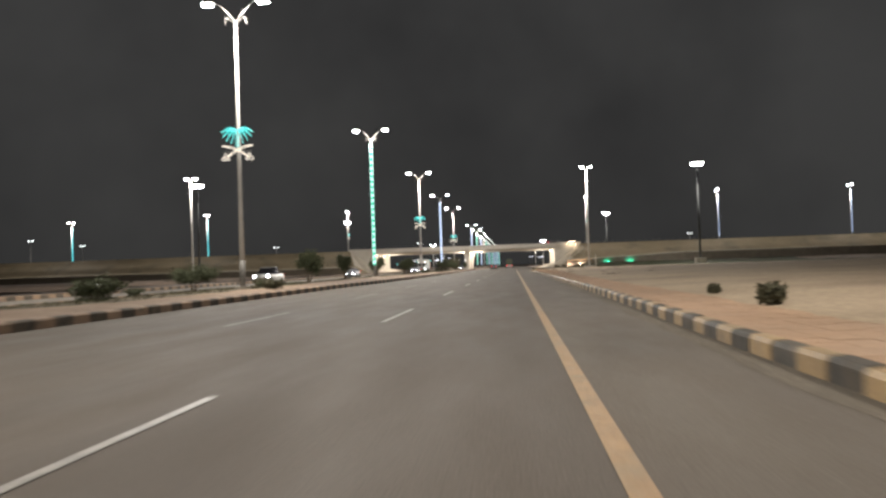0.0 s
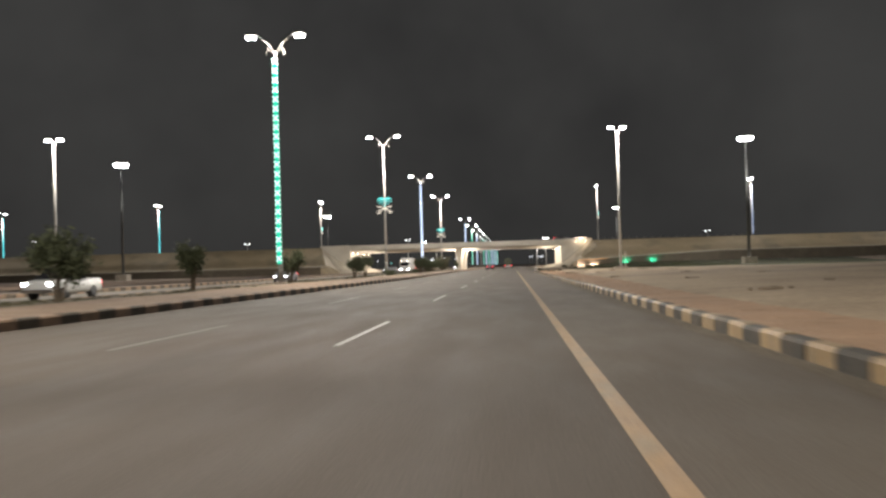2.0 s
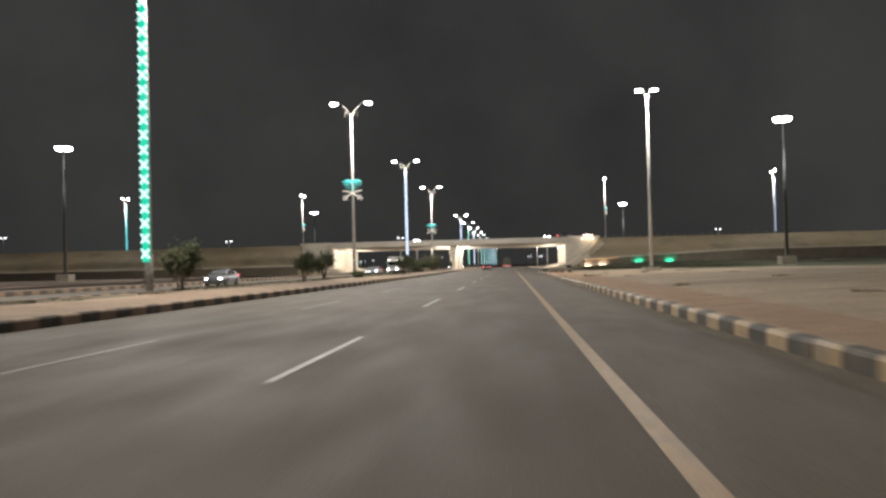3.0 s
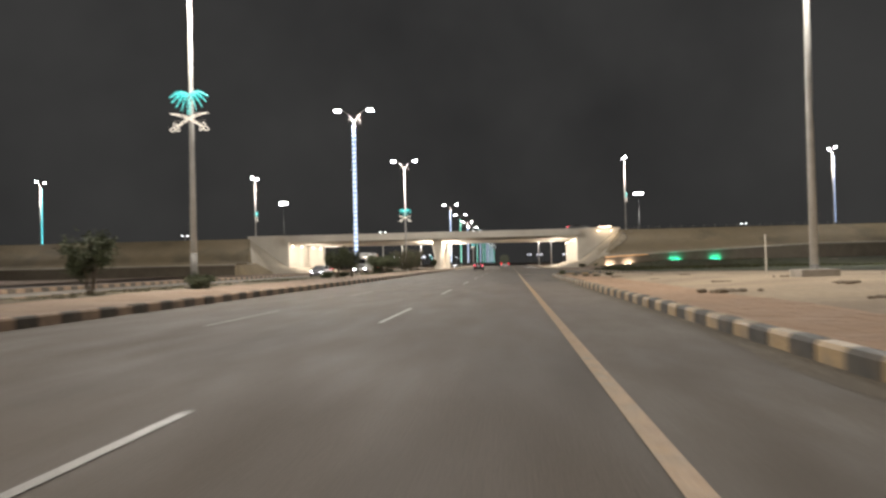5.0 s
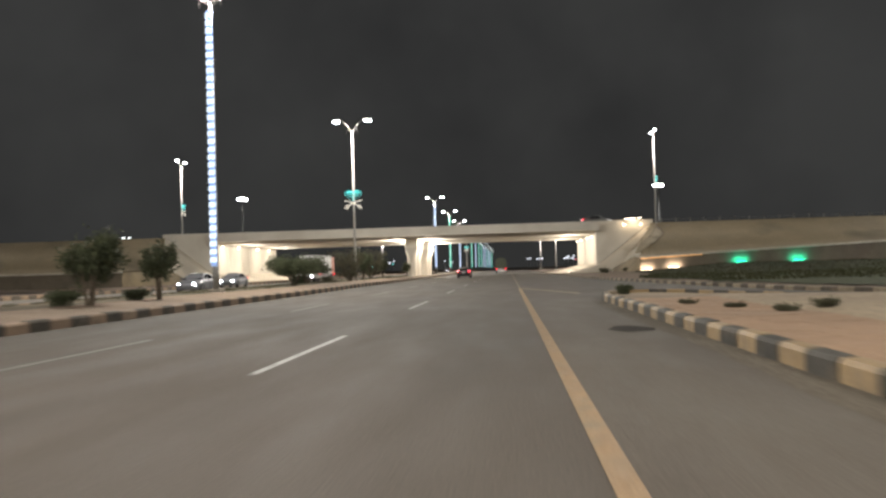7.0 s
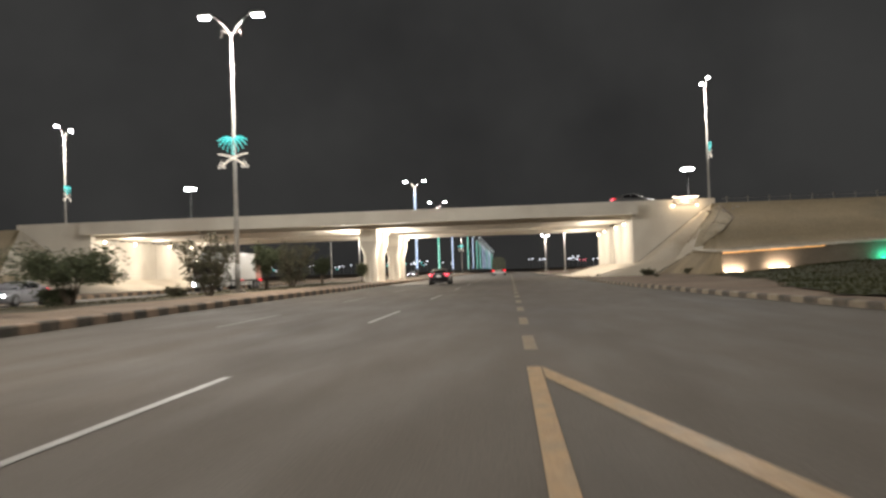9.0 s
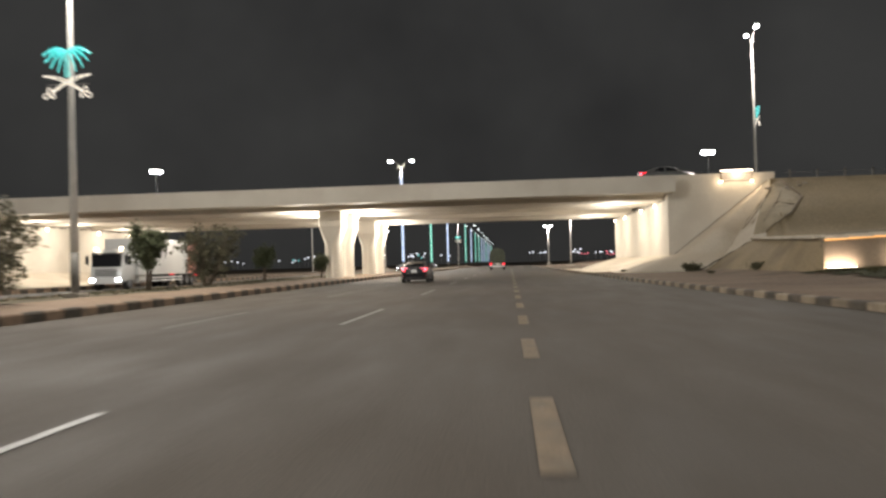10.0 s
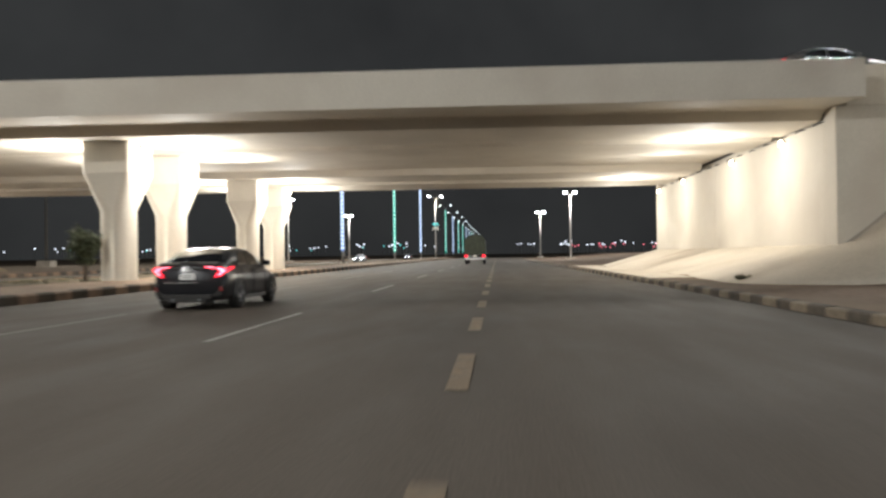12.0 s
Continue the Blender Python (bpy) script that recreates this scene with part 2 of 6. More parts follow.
def thing(name, label, category, group="", at=(0, 0, 0), turn=0.0, kind=""):
    ob = new(name)
    ob.empty_display_size = 0.2
    ob.location, ob.rotation_euler = at, (0, 0, turn)
    return tagged(ob, label, category, group, kind)


def box(bm, x0, x1, y0, y1, z0, z1, bevel=0.0):
    m = Matrix.Translation(((x0 + x1) / 2, (y0 + y1) / 2, (z0 + z1) / 2)) @ Matrix.Diagonal((x1 - x0, y1 - y0, z1 - z0, 1))
    r = bmesh.ops.create_cube(bm, size=1.0, matrix=m)
    if bevel:
        es = list({e for v in r["verts"] for e in v.link_edges})
        bmesh.ops.bevel(bm, geom=es, offset=bevel, segments=2, affect="EDGES", profile=0.6)
    return bm


def slab(x0, x1, y0, y1, z0, z1, bevel=0.0):
    return box(bmesh.new(), x0, x1, y0, y1, z0, z1, bevel)


def tube(bm, pts, r0, r1=None, seg=8, cap=True):
    """A round bar through the points, tapering from r0 to r1."""
    pts = [Vector(p) for p in pts]
    r1 = r0 if r1 is None else r1
    rings = []
    for i, p in enumerate(pts):
        d = (pts[min(i + 1, len(pts) - 1)] - pts[max(i - 1, 0)]).normalized()
        a = d.cross(Vector((0, 1, 0)) if abs(d.y) < 0.9 else Vector((1, 0, 0))).normalized()
        b = d.cross(a)
        r = r0 + (r1 - r0) * i / (len(pts) - 1)
        rings.append([bm.verts.new(p + r * (math.cos(t) * a + math.sin(t) * b)) for t in (2 * math.pi * k / seg for k in range(seg))])
    for u, v in zip(rings, rings[1:]):
        for k in range(seg):
            bm.faces.new((u[k], u[(k + 1) % seg], v[(k + 1) % seg], v[k]))
    if cap:
        bm.faces.new(rings[0][::-1])
        bm.faces.new(rings[-1])
    return bm


def prism(bm, outline, a0, a1, axis="x"):
    """An outline of (u, v) pulled along an axis: x: (y, z); y: (x, z); z: (x, y)."""
    put = {"x": lambda a, u, v: (a, u, v), "y": lambda a, u, v: (u, a, v), "z": lambda a, u, v: (u, v, a)}[axis]
    p = [bm.verts.new(put(a0, u, v)) for u, v in outline]
    q = [bm.verts.new(put(a1, u, v)) for u, v in outline]
    k = len(outline)
    for i in range(k):
        bm.faces.new((p[i], p[(i + 1) % k], q[(i + 1) % k], q[i]))
    bm.faces.new(p[::-1])
    bm.faces.new(q)
    bmesh.ops.recalc_face_normals(bm, faces=bm.faces)
    return bm


def sheet(name, material, xs, ys, height, parent=None, inside=None):
    """A ground sheet over a grid of x and y."""
    bm = bmesh.new()
    grid = [[bm.verts.new((x, y, height(x, y))) for x in xs] for y in ys]
    for j in range(len(ys) - 1):
        for i in range(len(xs) - 1):
            if inside is None or inside((xs[i] + xs[i + 1]) / 2, (ys[j] + ys[j + 1]) / 2):
                bm.faces.new((grid[j][i], grid[j][i + 1], grid[j + 1][i + 1], grid[j + 1][i]))
    bmesh.ops.delete(bm, geom=[v for v in bm.verts if not v.link_faces], context="VERTS")
    ob = part(name, bm, material, parent)
    for p in ob.data.polygons:
        p.use_smooth = True
    return ob


def steps(a, b, d):
    n = max(1, round((b - a) / d))
    return [a + (b - a) * i / n for i in range(n + 1)]


def smooth(ob):
    for p in ob.data.polygons:
        p.use_smooth = True
    return ob


def round_bar(ob):
    """Round shading on the sides; end caps stay flat."""
    for p in ob.data.polygons:
        p.use_smooth = len(p.vertices) < 5
    return ob


def clamp(v, a=0.0, b=1.0):
    return max(a, min(b, v))


def ease(v):
    v = clamp(v)
    return v * v * (3 - 2 * v)


# ---- ground, road, kerbs ----
LEFT_KERB, RIGHT_KERB, FAR_MEDIAN, FAR_KERB = -11.4, 3.28, -20.0, -30.8
MID = -14.25

g = bmesh.new()
g.faces.new([g.verts.new(p) for p in ((-3000, -1500, -0.03), (3000, -1500, -0.03), (3000, 4500, -0.03), (-3000, 4500, -0.03))])
tagged(part("ground", g, DESERT), "flat dark desert ground reaching the horizon at night", "ground", kind="structure")

tagged(sheet("road", ASPHALT, [LEFT_KERB - 0.9, -6, 0, 4, 12, 30, 90, 180, 300], steps(-40, 1400, 60), lambda x, y: 0.0,
             inside=lambda x, y: x < 12 or 20 < y < 420), "worn grey-brown asphalt carriageway with painted lane lines", "road", kind="structure")
SHOULDER = surface("dusty_shoulder", (0.100, 0.084, 0.066), (0.088, 0.073, 0.058), scale=0.7, rough=0.88, fine=55, fine_amount=0.2, bump=0.3,
                   bump_scale=90, stretch=(1, 0.25, 1), stain=(0.074, 0.062, 0.05), stain_scale=0.3, spec=0.2)
tagged(sheet("shoulder", SHOULDER, [0.83, 2.0, RIGHT_KERB + 0.03], steps(-40, 172, 8), lambda x, y: 0.004), "paler dusty asphalt shoulder between edge line and kerb", "road", kind="structure")
ASPHALT_PALE = surface("pale_dusty_asphalt", (0.165, 0.148, 0.124), (0.135, 0.12, 0.10), scale=0.5, rough=0.85, fine=30, fine_amount=0.15, stretch=(1, 0.2, 1), stain=(0.19, 0.165, 0.135), stain_scale=0.2, spec=0.25)
tagged(sheet("road_opposite", ASPHALT_PALE, [FAR_KERB - 0.2, FAR_MEDIAN + 0.2], steps(-40, 1400, 60), lambda x, y: 0.0),
       "dusty asphalt of the opposite carriageway", "road", kind="structure")
tagged(sheet("service_road", ASPHALT_SIDE, [-46, -37.5], steps(-40, 225, 40), lambda x, y: 0.004), "dusty asphalt service road", "road", kind="structure")


def right_x(y):
    """Road side of the right-hand kerb."""
    return RIGHT_KERB - 0.17 * (1 - ease((y - 12) / 20))


def nat(x, y, s=0.2, a=0.06):
    return a * noise.noise((x * s, y * s, 3.7)) + 0.35 * a * noise.noise((x * s * 4, y * s * 4, 9.1))


GUTTER_DUST = surface("gutter_dust", (0.122, 0.103, 0.08), (0.096, 0.081, 0.063), scale=1.2, rough=0.95, fine=20, fine_amount=0.25, bump=0.2, bump_scale=30, stretch=(1, 0.3, 1), stain=(0.10, 0.085, 0.066), stain_scale=0.6, spec=0.1)
gd = bmesh.new()
row = None
for y in steps(-20, 168, 0.6):
    w = 0.34 + 0.22 * noise.noise((0.3, y * 0.12, 6.1)) + 0.1 * noise.noise((0.3, y * 0.7, 2.1))
    now = [gd.verts.new((right_x(y) + 0.02 - w, y, 0.008)), gd.verts.new((right_x(y) + 0.02 - 0.5 * w, y, 0.012)), gd.verts.new((right_x(y) + 0.02, y, 0.03))]
    if row:
        for i in (0, 1):
            gd.faces.new((row[i], row[i + 1], now[i + 1], now[i]))
    row = now
tagged(part("gutter_dust", gd, GUTTER_DUST), "pale wind-blown dust lying along the foot of the kerb", "dust", kind="structure")


def plateau_edge(x):
    return 172 - (x - 3.8) * 1.5 if x < 20 else 147.7 - (x - 20) * 0.35


def paved_edge(y):
    """Where the drifted sand begins to cover the paving."""
    return 5.2 + 0.8 * ease((y - 60) / 50) + 0.35 * noise.noise((1.7, y * 0.16, 4.2)) + 0.2 * noise.noise((5.1, y * 0.7, 8.8))


def plateau(x, y):
    return 0.155 + 0.06 * ease((x - paved_edge(y)) / 0.55) + 0.17 * ease((x - 5.7) / 7) + nat(x, y) * ease((x - 5.6) / 1.5)


sand = bmesh.new()
xs = [4.15, 4.5, 4.8, 5.0, 5.2, 5.4, 5.6, 5.8, 6.05, 6.3, 6.6, 7.0, 7.5, 8, 9.5, 11, 13, 15, 18, 21, 26, 32, 40, 52, 70, 95, 140, 210, 300]
ts = steps(0, 1, 1 / 320)
grid = [[sand.verts.new((x, -40 + (plateau_edge(x) + 39.6) * t, plateau(x, -40 + (plateau_edge(x) + 39.6) * t))) for x in xs] for t in ts]
low = [sand.verts.new((x, plateau_edge(x) + 1.4, -0.05)) for x in xs]
for u, v in zip(grid, grid[1:] + [low]):
    for i in range(len(xs) - 1):
        sand.faces.new((u[i], u[i + 1], v[i + 1], v[i]))
tagged(smooth(part("verge_sand", sand, SAND_PALE)), "raised sandy verge with pale drifts beside the kerb", "ground", kind="structure")


nose = bmesh.new()
prism(nose, [(3.5, 150.0), (3.5, 168.4), (3.62, 170.2), (4.3, 171.55), (5.2, 171.65), (6.25, 170.3), (8.05, 165.4), (11.85, 159.6), (18.2, 150.0)], -0.05, 0.158, "z")
tagged(part("island_nose", nose, SAND_PALE), "sand filling the rounded end of the kerbed verge", "ground", kind="structure")
LEFT_LINE = [(-11.7, -40), (-11.7, 58), (-11.1, 80), (-10.7, 125), (-10.75, 185), (-11.3, 207), (-11.3, 560)]


def left_x(y):
    for (x0, y0), (x1, y1) in zip(LEFT_LINE, LEFT_LINE[1:]):
        if y0 <= y <= y1:
            return x0 + (x1 - x0) * (y - y0) / (y1 - y0)
    return -11.3


def median_z(x, y):
    u = (x - FAR_MEDIAN) / (left_x(y) - FAR_MEDIAN)
    return 0.2 + 0.12 * math.sin(math.pi * clamp(u)) ** 0.8 + nat(x, y, 0.35, 0.05) * ease(4 * u * (1 - u))


def walk_edge(y):
    """Inner edge of the paved strip on the median."""
    return -14.45 + 0.25 * noise.noise((2.2, y * 0.13, 7.0)) + 0.12 * noise.noise((2.2, y * 0.6, 1.0))


def drift_edge(y):
    """Inner edge of the pale sand that has drifted against the paved strip."""
    w = 0.75 + 1.1 * noise.noise((6.4, y * 0.09, 3.0)) + 0.5 * noise.noise((6.4, y * 0.4, 5.0))
    return walk_edge(y) - max(0.06, w * (1 - 0.6 * ease((y - 140) / 15)))


MEDIAN_PAVE = surface("median_paving", (0.225, 0.163, 0.116), (0.187, 0.136, 0.097), scale=0.4, rough=0.93, fine=14, fine_amount=0.15, bump=0.3, bump_scale=18, stain=(0.25, 0.19, 0.14), stain_scale=0.25, spec=0.12, brick=0.11)
MEDIAN_SOIL = surface("median_soil", (0.10, 0.08, 0.054), (0.074, 0.063, 0.042), scale=0.35, rough=0.95, fine=7, fine_amount=0.3, bump=0.8, bump_scale=5, stain=(0.15, 0.116, 0.08), stain_scale=0.2, spec=0.08)
for name, material, label, inner, outer in (("median_walk", MEDIAN_PAVE, "dusty pinkish paving along the median kerb", lambda y: left_x(y) - 0.25, walk_edge),
                                            ("median_drift", SAND, "pale ridge of drifted sand along the median paving", walk_edge, drift_edge),
                                            ("median_ground", MEDIAN_SOIL, "dark earth and weeds of the central reservation", drift_edge, lambda y: FAR_MEDIAN + 0.25)):
    md = bmesh.new()
    rows = []
    for y in steps(-40, 560, 1.5):
        a, b = inner(y), outer(y)
        rows.append([md.verts.new((a + (b - a) * u, y, median_z(a + (b - a) * u, y))) for u in steps(0, 1, 0.125)])
    for u, v in zip(rows, rows[1:]):
        for i in range(8):
            md.faces.new((u[i + 1], u[i], v[i], v[i + 1]))
    tagged(smooth(part(name, md, material)), label, "ground", kind="structure")
weeds = bmesh.new()
rnd = random.Random(52)
for k in range(5200):
    y = rnd.uniform(5, 300)
    x = rnd.uniform(FAR_MEDIAN + 0.3, drift_edge(y) - 0.1)
    if noise.noise((x * 0.35, y * 0.12, 4.4)) < -0.05:
        continue
    z = median_z(x, y) - 0.01
    for j in range(4):
        a, h = rnd.uniform(0, 6.28), rnd.uniform(0.04, 0.17)
        px, py = x + rnd.uniform(-0.15, 0.15), y + rnd.uniform(-0.15, 0.15)
        dx, dy = 0.03 * math.cos(a), 0.03 * math.sin(a)
        weeds.faces.new([weeds.verts.new(p) for p in ((px - dx, py - dy, z), (px + dx, py + dy, z), (px + rnd.uniform(-0.1, 0.1), py + rnd.uniform(-0.1, 0.1), z + h))])
tagged(part("median_weeds", weeds, LEAF_DRY), "low dry weeds scattered over dark median earth", "weeds", kind="stuff")
tagged(sheet("far_verge", SAND, [-190, -150, -120, -90, -75, -60, -46.2], steps(-40, 236.6, 6), lambda x, y: 0.15 + nat(x, y, 0.1, 0.2)), "sandy ground beyond the service road", "ground", kind="structure")
tagged(sheet("strip_verge", SAND, [-37.3, -35, -33, FAR_KERB - 0.25], steps(-40, 420, 4), lambda x, y: 0.18 + nat(x, y, 0.3, 0.06)), "narrow sandy verge behind a painted kerb", "ground", kind="structure")
tagged(sheet("road_end", SAND, [-46.3, -42, -37.2], steps(224, 262, 4), lambda x, y: 0.14 + nat(x, y, 0.3, 0.05)), "sandy ground where the service road ends", "ground", kind="structure")

KERB2 = [(95, 138), (60, 146), (40, 151.5), (26, 157.5), (18, 163), (13.6, 168.5), (11.6, 174), (10.4, 183), (9.2, 195), (8.2, 208), (7.5, 224), (7.1, 248), (6.8, 275), (6.6, 300), (6.5, 345), (6.5, 420)]


def along(path, d):
    """Points every d metres along a line."""
    out, left = [Vector(path[0])], d
    for a, b in zip(path, path[1:]):
        a, b = Vector(a), Vector(b)
        n = (b - a).length
        at = left
        while at <= n:
            out.append(a + (b - a) * at / n)
            at += d
        left = at - n
    return out


def kerb2_x(y):
    for (x0, y0), (x1, y1) in zip(KERB2, KERB2[1:]):
        if y0 <= y <= y1:
            return x0 + (x1 - x0) * (y - y0) / (y1 - y0)
    return 6.5


# The verge behind the second kerb: sand along the kerb, dry grass up to the low wall.
def berm(x, y):
    """Ground rising to the foot of the low wall."""
    return (0.22 + 0.62 * ease((x - 15) / 10)) * ease((y - 217) / 19) * ease((x - 12.5) / 3)


def verge_z(x, y):
    return 0.155 + berm(x, y) + nat(x, y, 0.3, 0.07) * clamp((x - kerb2_x(y)) / 2 - 0.13) * clamp((236.9 - y) / 3 if y < 237 else 1)


vg = bmesh.new()
rows = []
for y in steps(150, 420, 1.5):
    x0 = kerb2_x(y) + 0.26
    rows.append([vg.verts.new((x, y, verge_z(x, y))) for x in (x0 + (300 - x0) * q ** 2.3 for q in steps(0, 1, 1 / 44))])
for u, v in zip(rows, rows[1:]):
    for i in range(len(u) - 1):
        vg.faces.new((u[i], u[i + 1], v[i + 1], v[i]))
tagged(smooth(part("verge_far", vg, VERGE_EARTH)), "bare earth verge in front of the embankment", "ground", kind="structure")
tagged(sheet("bridge_apron", CONCRETE_SLOPE, [7.05, 7.8, 8.75], steps(266, 299, 1.5), lambda x, y: verge_z(x, y) + 0.02), "pale concrete strip between the kerb and the slope paving", "pavement", kind="structure")
gx = steps(8.5, 30, 0.55) + [31, 32, 33, 35, 37, 39, 42, 45, 48, 55, 65, 75, 90, 110]


def grassy(x, y):
    edge = kerb2_x(y) + 1.3 + 0.28 * max(y - 203, 0) + 1.2 * noise.noise((x * 0.4, y * 0.25, 2))
    return x > min(edge, 14.3 + 0.5 * noise.noise((y, 0, 1))) and (y > 146 or x > 60) and x < 78 + 14 * noise.noise((y * 0.05, 3, 0))


tagged(sheet("grass_strip", GRASS, gx, steps(150, 236.96, 1.2), lambda x, y: verge_z(x, y) + 0.045 + 0.035 * noise.noise((x * 2, y * 2, 1)),
             inside=grassy), "dark dry grass between a slip road and a low wall", "grass", kind="stuff")


tufts = bmesh.new()
rnd = random.Random(77)
for k in range(9000):
    x, y = 9.5 + 30 * rnd.random() ** 1.4, rnd.uniform(185, 236.3)
    if not grassy(x, y):
        continue
    z = verge_z(x, y) + 0.03
    for j in range(2):
        a, h = rnd.uniform(0, 6.28), rnd.uniform(0.07, 0.2)
        dx, dy = 0.035 * math.cos(a), 0.035 * math.sin(a)
        lx, ly = rnd.uniform(-0.08, 0.08), rnd.uniform(-0.08, 0.08)
        tufts.faces.new([tufts.verts.new(p) for p in ((x - dx, y - dy, z), (x + dx, y + dy, z), (x + lx, y + ly, z + h))])
tagged(part("grass_tufts", tufts, GRASS), "short dark green grass tufts before a low wall", "grass", kind="stuff")


# Lane lines: thin painted films on the asphalt.
def line(name, x0, x1, y0, y1, material, label, at=None):
    bm = bmesh.new()
    v = [bm.verts.new(p) for p in (at or ((x0, y0, 0.008), (x1, y0, 0.008), (x1, y1, 0.008), (x0, y1, 0.008)))]
    bm.faces.new(v)
    return tagged(part(name, bm, material), label, "road marking", kind="structure")


line("edge_line", 0.745, 0.915, -40, 188.3, PAINT_YELLOW, "worn solid yellow edge line painted on asphalt")
line("gore_line", 0, 0, 0, 0, PAINT_YELLOW, "slanting yellow line closing off the shoulder", at=((0.93, 188.3, 0.008), (0.93, 187.3, 0.008), (3.2, 176.8, 0.008), (3.33, 177.4, 0.008)))
for k in range(-1, 36):
    line("yellow_dash", 0.75, 0.95, 196.0 + 5.57 * k, 198.6 + 5.57 * k, YELLOW_FADED, "short yellow lane dash on asphalt")["group"] = "yellow dashes"
# Irregular patch on the shoulder, darker than the asphalt round it.
bm = bmesh.new()
bm.faces.new([bm.verts.new((2.46 + (0.42 + 0.12 * noise.noise((math.cos(q), math.sin(q), 1.0))) * math.cos(q), 156.5 + (0.75 + 0.3 * noise.noise((math.cos(q), math.sin(q), 6.0))) * math.sin(q), 0.0085))
              for q in steps(0, 2 * math.pi, math.pi / 14)[:-1]])
DARK_PATCH = surface("dark_patch_asphalt", (0.026, 0.022, 0.018), (0.04, 0.034, 0.028), scale=3, rough=0.95, fine=30, fine_amount=0.2, bump=0.3, bump_scale=90, spec=0.05)
tagged(part("oil_stain", bm, DARK_PATCH), "dark irregular patch on the asphalt shoulder", "stain", kind="structure")
for k in range(-2, 36):
    y = 4.6 + 16.65 * k - 0.04 * k * k
    for x in (-2.85, -6.6):
        line("white_dash", x - 0.055, x + 0.055, y - 0.6, y + 5.05, PAINT_WHITE if x > -5 else PAINT_FADED, "white broken lane line on asphalt")["group"] = "white dashes"

# ---- the bridge ----
NEAR, FAR = 261.6, 297.4
ABUT_R, ABUT_L = 13.05, -43.6
CREST = 7.0

bridge = thing("bridge", "cream concrete road bridge on paired flared piers, lit from below", "bridge", kind="structure")
# Deck: a plank with a deep plain edge and shallow girders below.
part("deck", slab(ABUT_L - 0.2, ABUT_R + 0.2, NEAR + 0.35, FAR - 0.35, 6.22, CREST), CONCRETE, bridge)
for y0, y1 in ((NEAR, NEAR + 0.35), (FAR - 0.35, FAR)):
    b = bmesh.new()
    s = 1 if y0 == NEAR else -1
    o = y0 if s == 1 else y1
    prism(b, [(o, 6.2), (o, 7.42), (o + s * 0.05, 7.5), (o + s * 0.3, 7.5), (o + s * 0.348, 7.42), (o + s * 0.348, 6.2)], ABUT_L - 0.4, ABUT_R + 0.35)
    part("parapet", b, CONCRETE, bridge)
for y in (266.5, 272.0, 284.3, 290.4):
    b = bmesh.new()
    prism(b, [(y - 2.45, 6.218), (y - 2.1, 5.86), (y + 2.1, 5.86), (y + 2.45, 6.218)], ABUT_L + 0.05, ABUT_R - 0.05)
    part("girder", b, CONCRETE, bridge)


def pier_mesh():
    """A round shaft; a planar flare whose flat faces run down to points; an oblong head with soft corners."""
    bm = bmesh.new()
    rings = []
    for z, a, b, r in ((-0.1, 0.70, 0.70, 0.70), (2.85, 0.70, 0.70, 0.70), (4.3, 1.2, 0.96, 0.16), (5.52, 1.2, 0.96, 0.16), (5.6, 1.16, 0.92, 0.14)):
        ring = []
        for q, (sx, sy) in enumerate(((1, 1), (-1, 1), (-1, -1), (1, -1))):
            for k in range(9):
                t = math.pi / 2 * (q + k / 8)
                ring.append(bm.verts.new((sx * (b - r) + r * math.cos(t), sy * (a - r) + r * math.sin(t), z)))
        rings.append(ring)
    n = len(rings[0])
    for u, v in zip(rings, rings[1:]):
        for k in range(n):
            bm.faces.new((u[k], u[(k + 1) % n], v[(k + 1) % n], v[k]))
    bm.faces.new(rings[-1])
    for f in bm.faces:
        f.smooth = True
    for ring in rings[2:4]:
        for k in range(n):
            e = bm.edges.get((ring[k], ring[(k + 1) % n]))
            e.smooth = False
    for u, v in zip(rings[1:], rings[2:]):
        for k in (0, 8, 9, 17, 18, 26, 27, 35):
            bm.edges.get((u[k], v[k])).smooth = False
    return bm


first = None
for y in (266.6, 272.1, 284.3, 290.4):
    if first is None:
        first = part("pier", pier_mesh(), CONCRETE, bridge)
        first.location = (MID, y, 0.3)
    else:
        share("pier", first.data, bridge, (MID, y, 0.3))
    part("bearing", slab(MID - 0.5, MID + 0.5, y - 0.55, y + 0.55, 5.88, 5.99), JOINT, bridge)

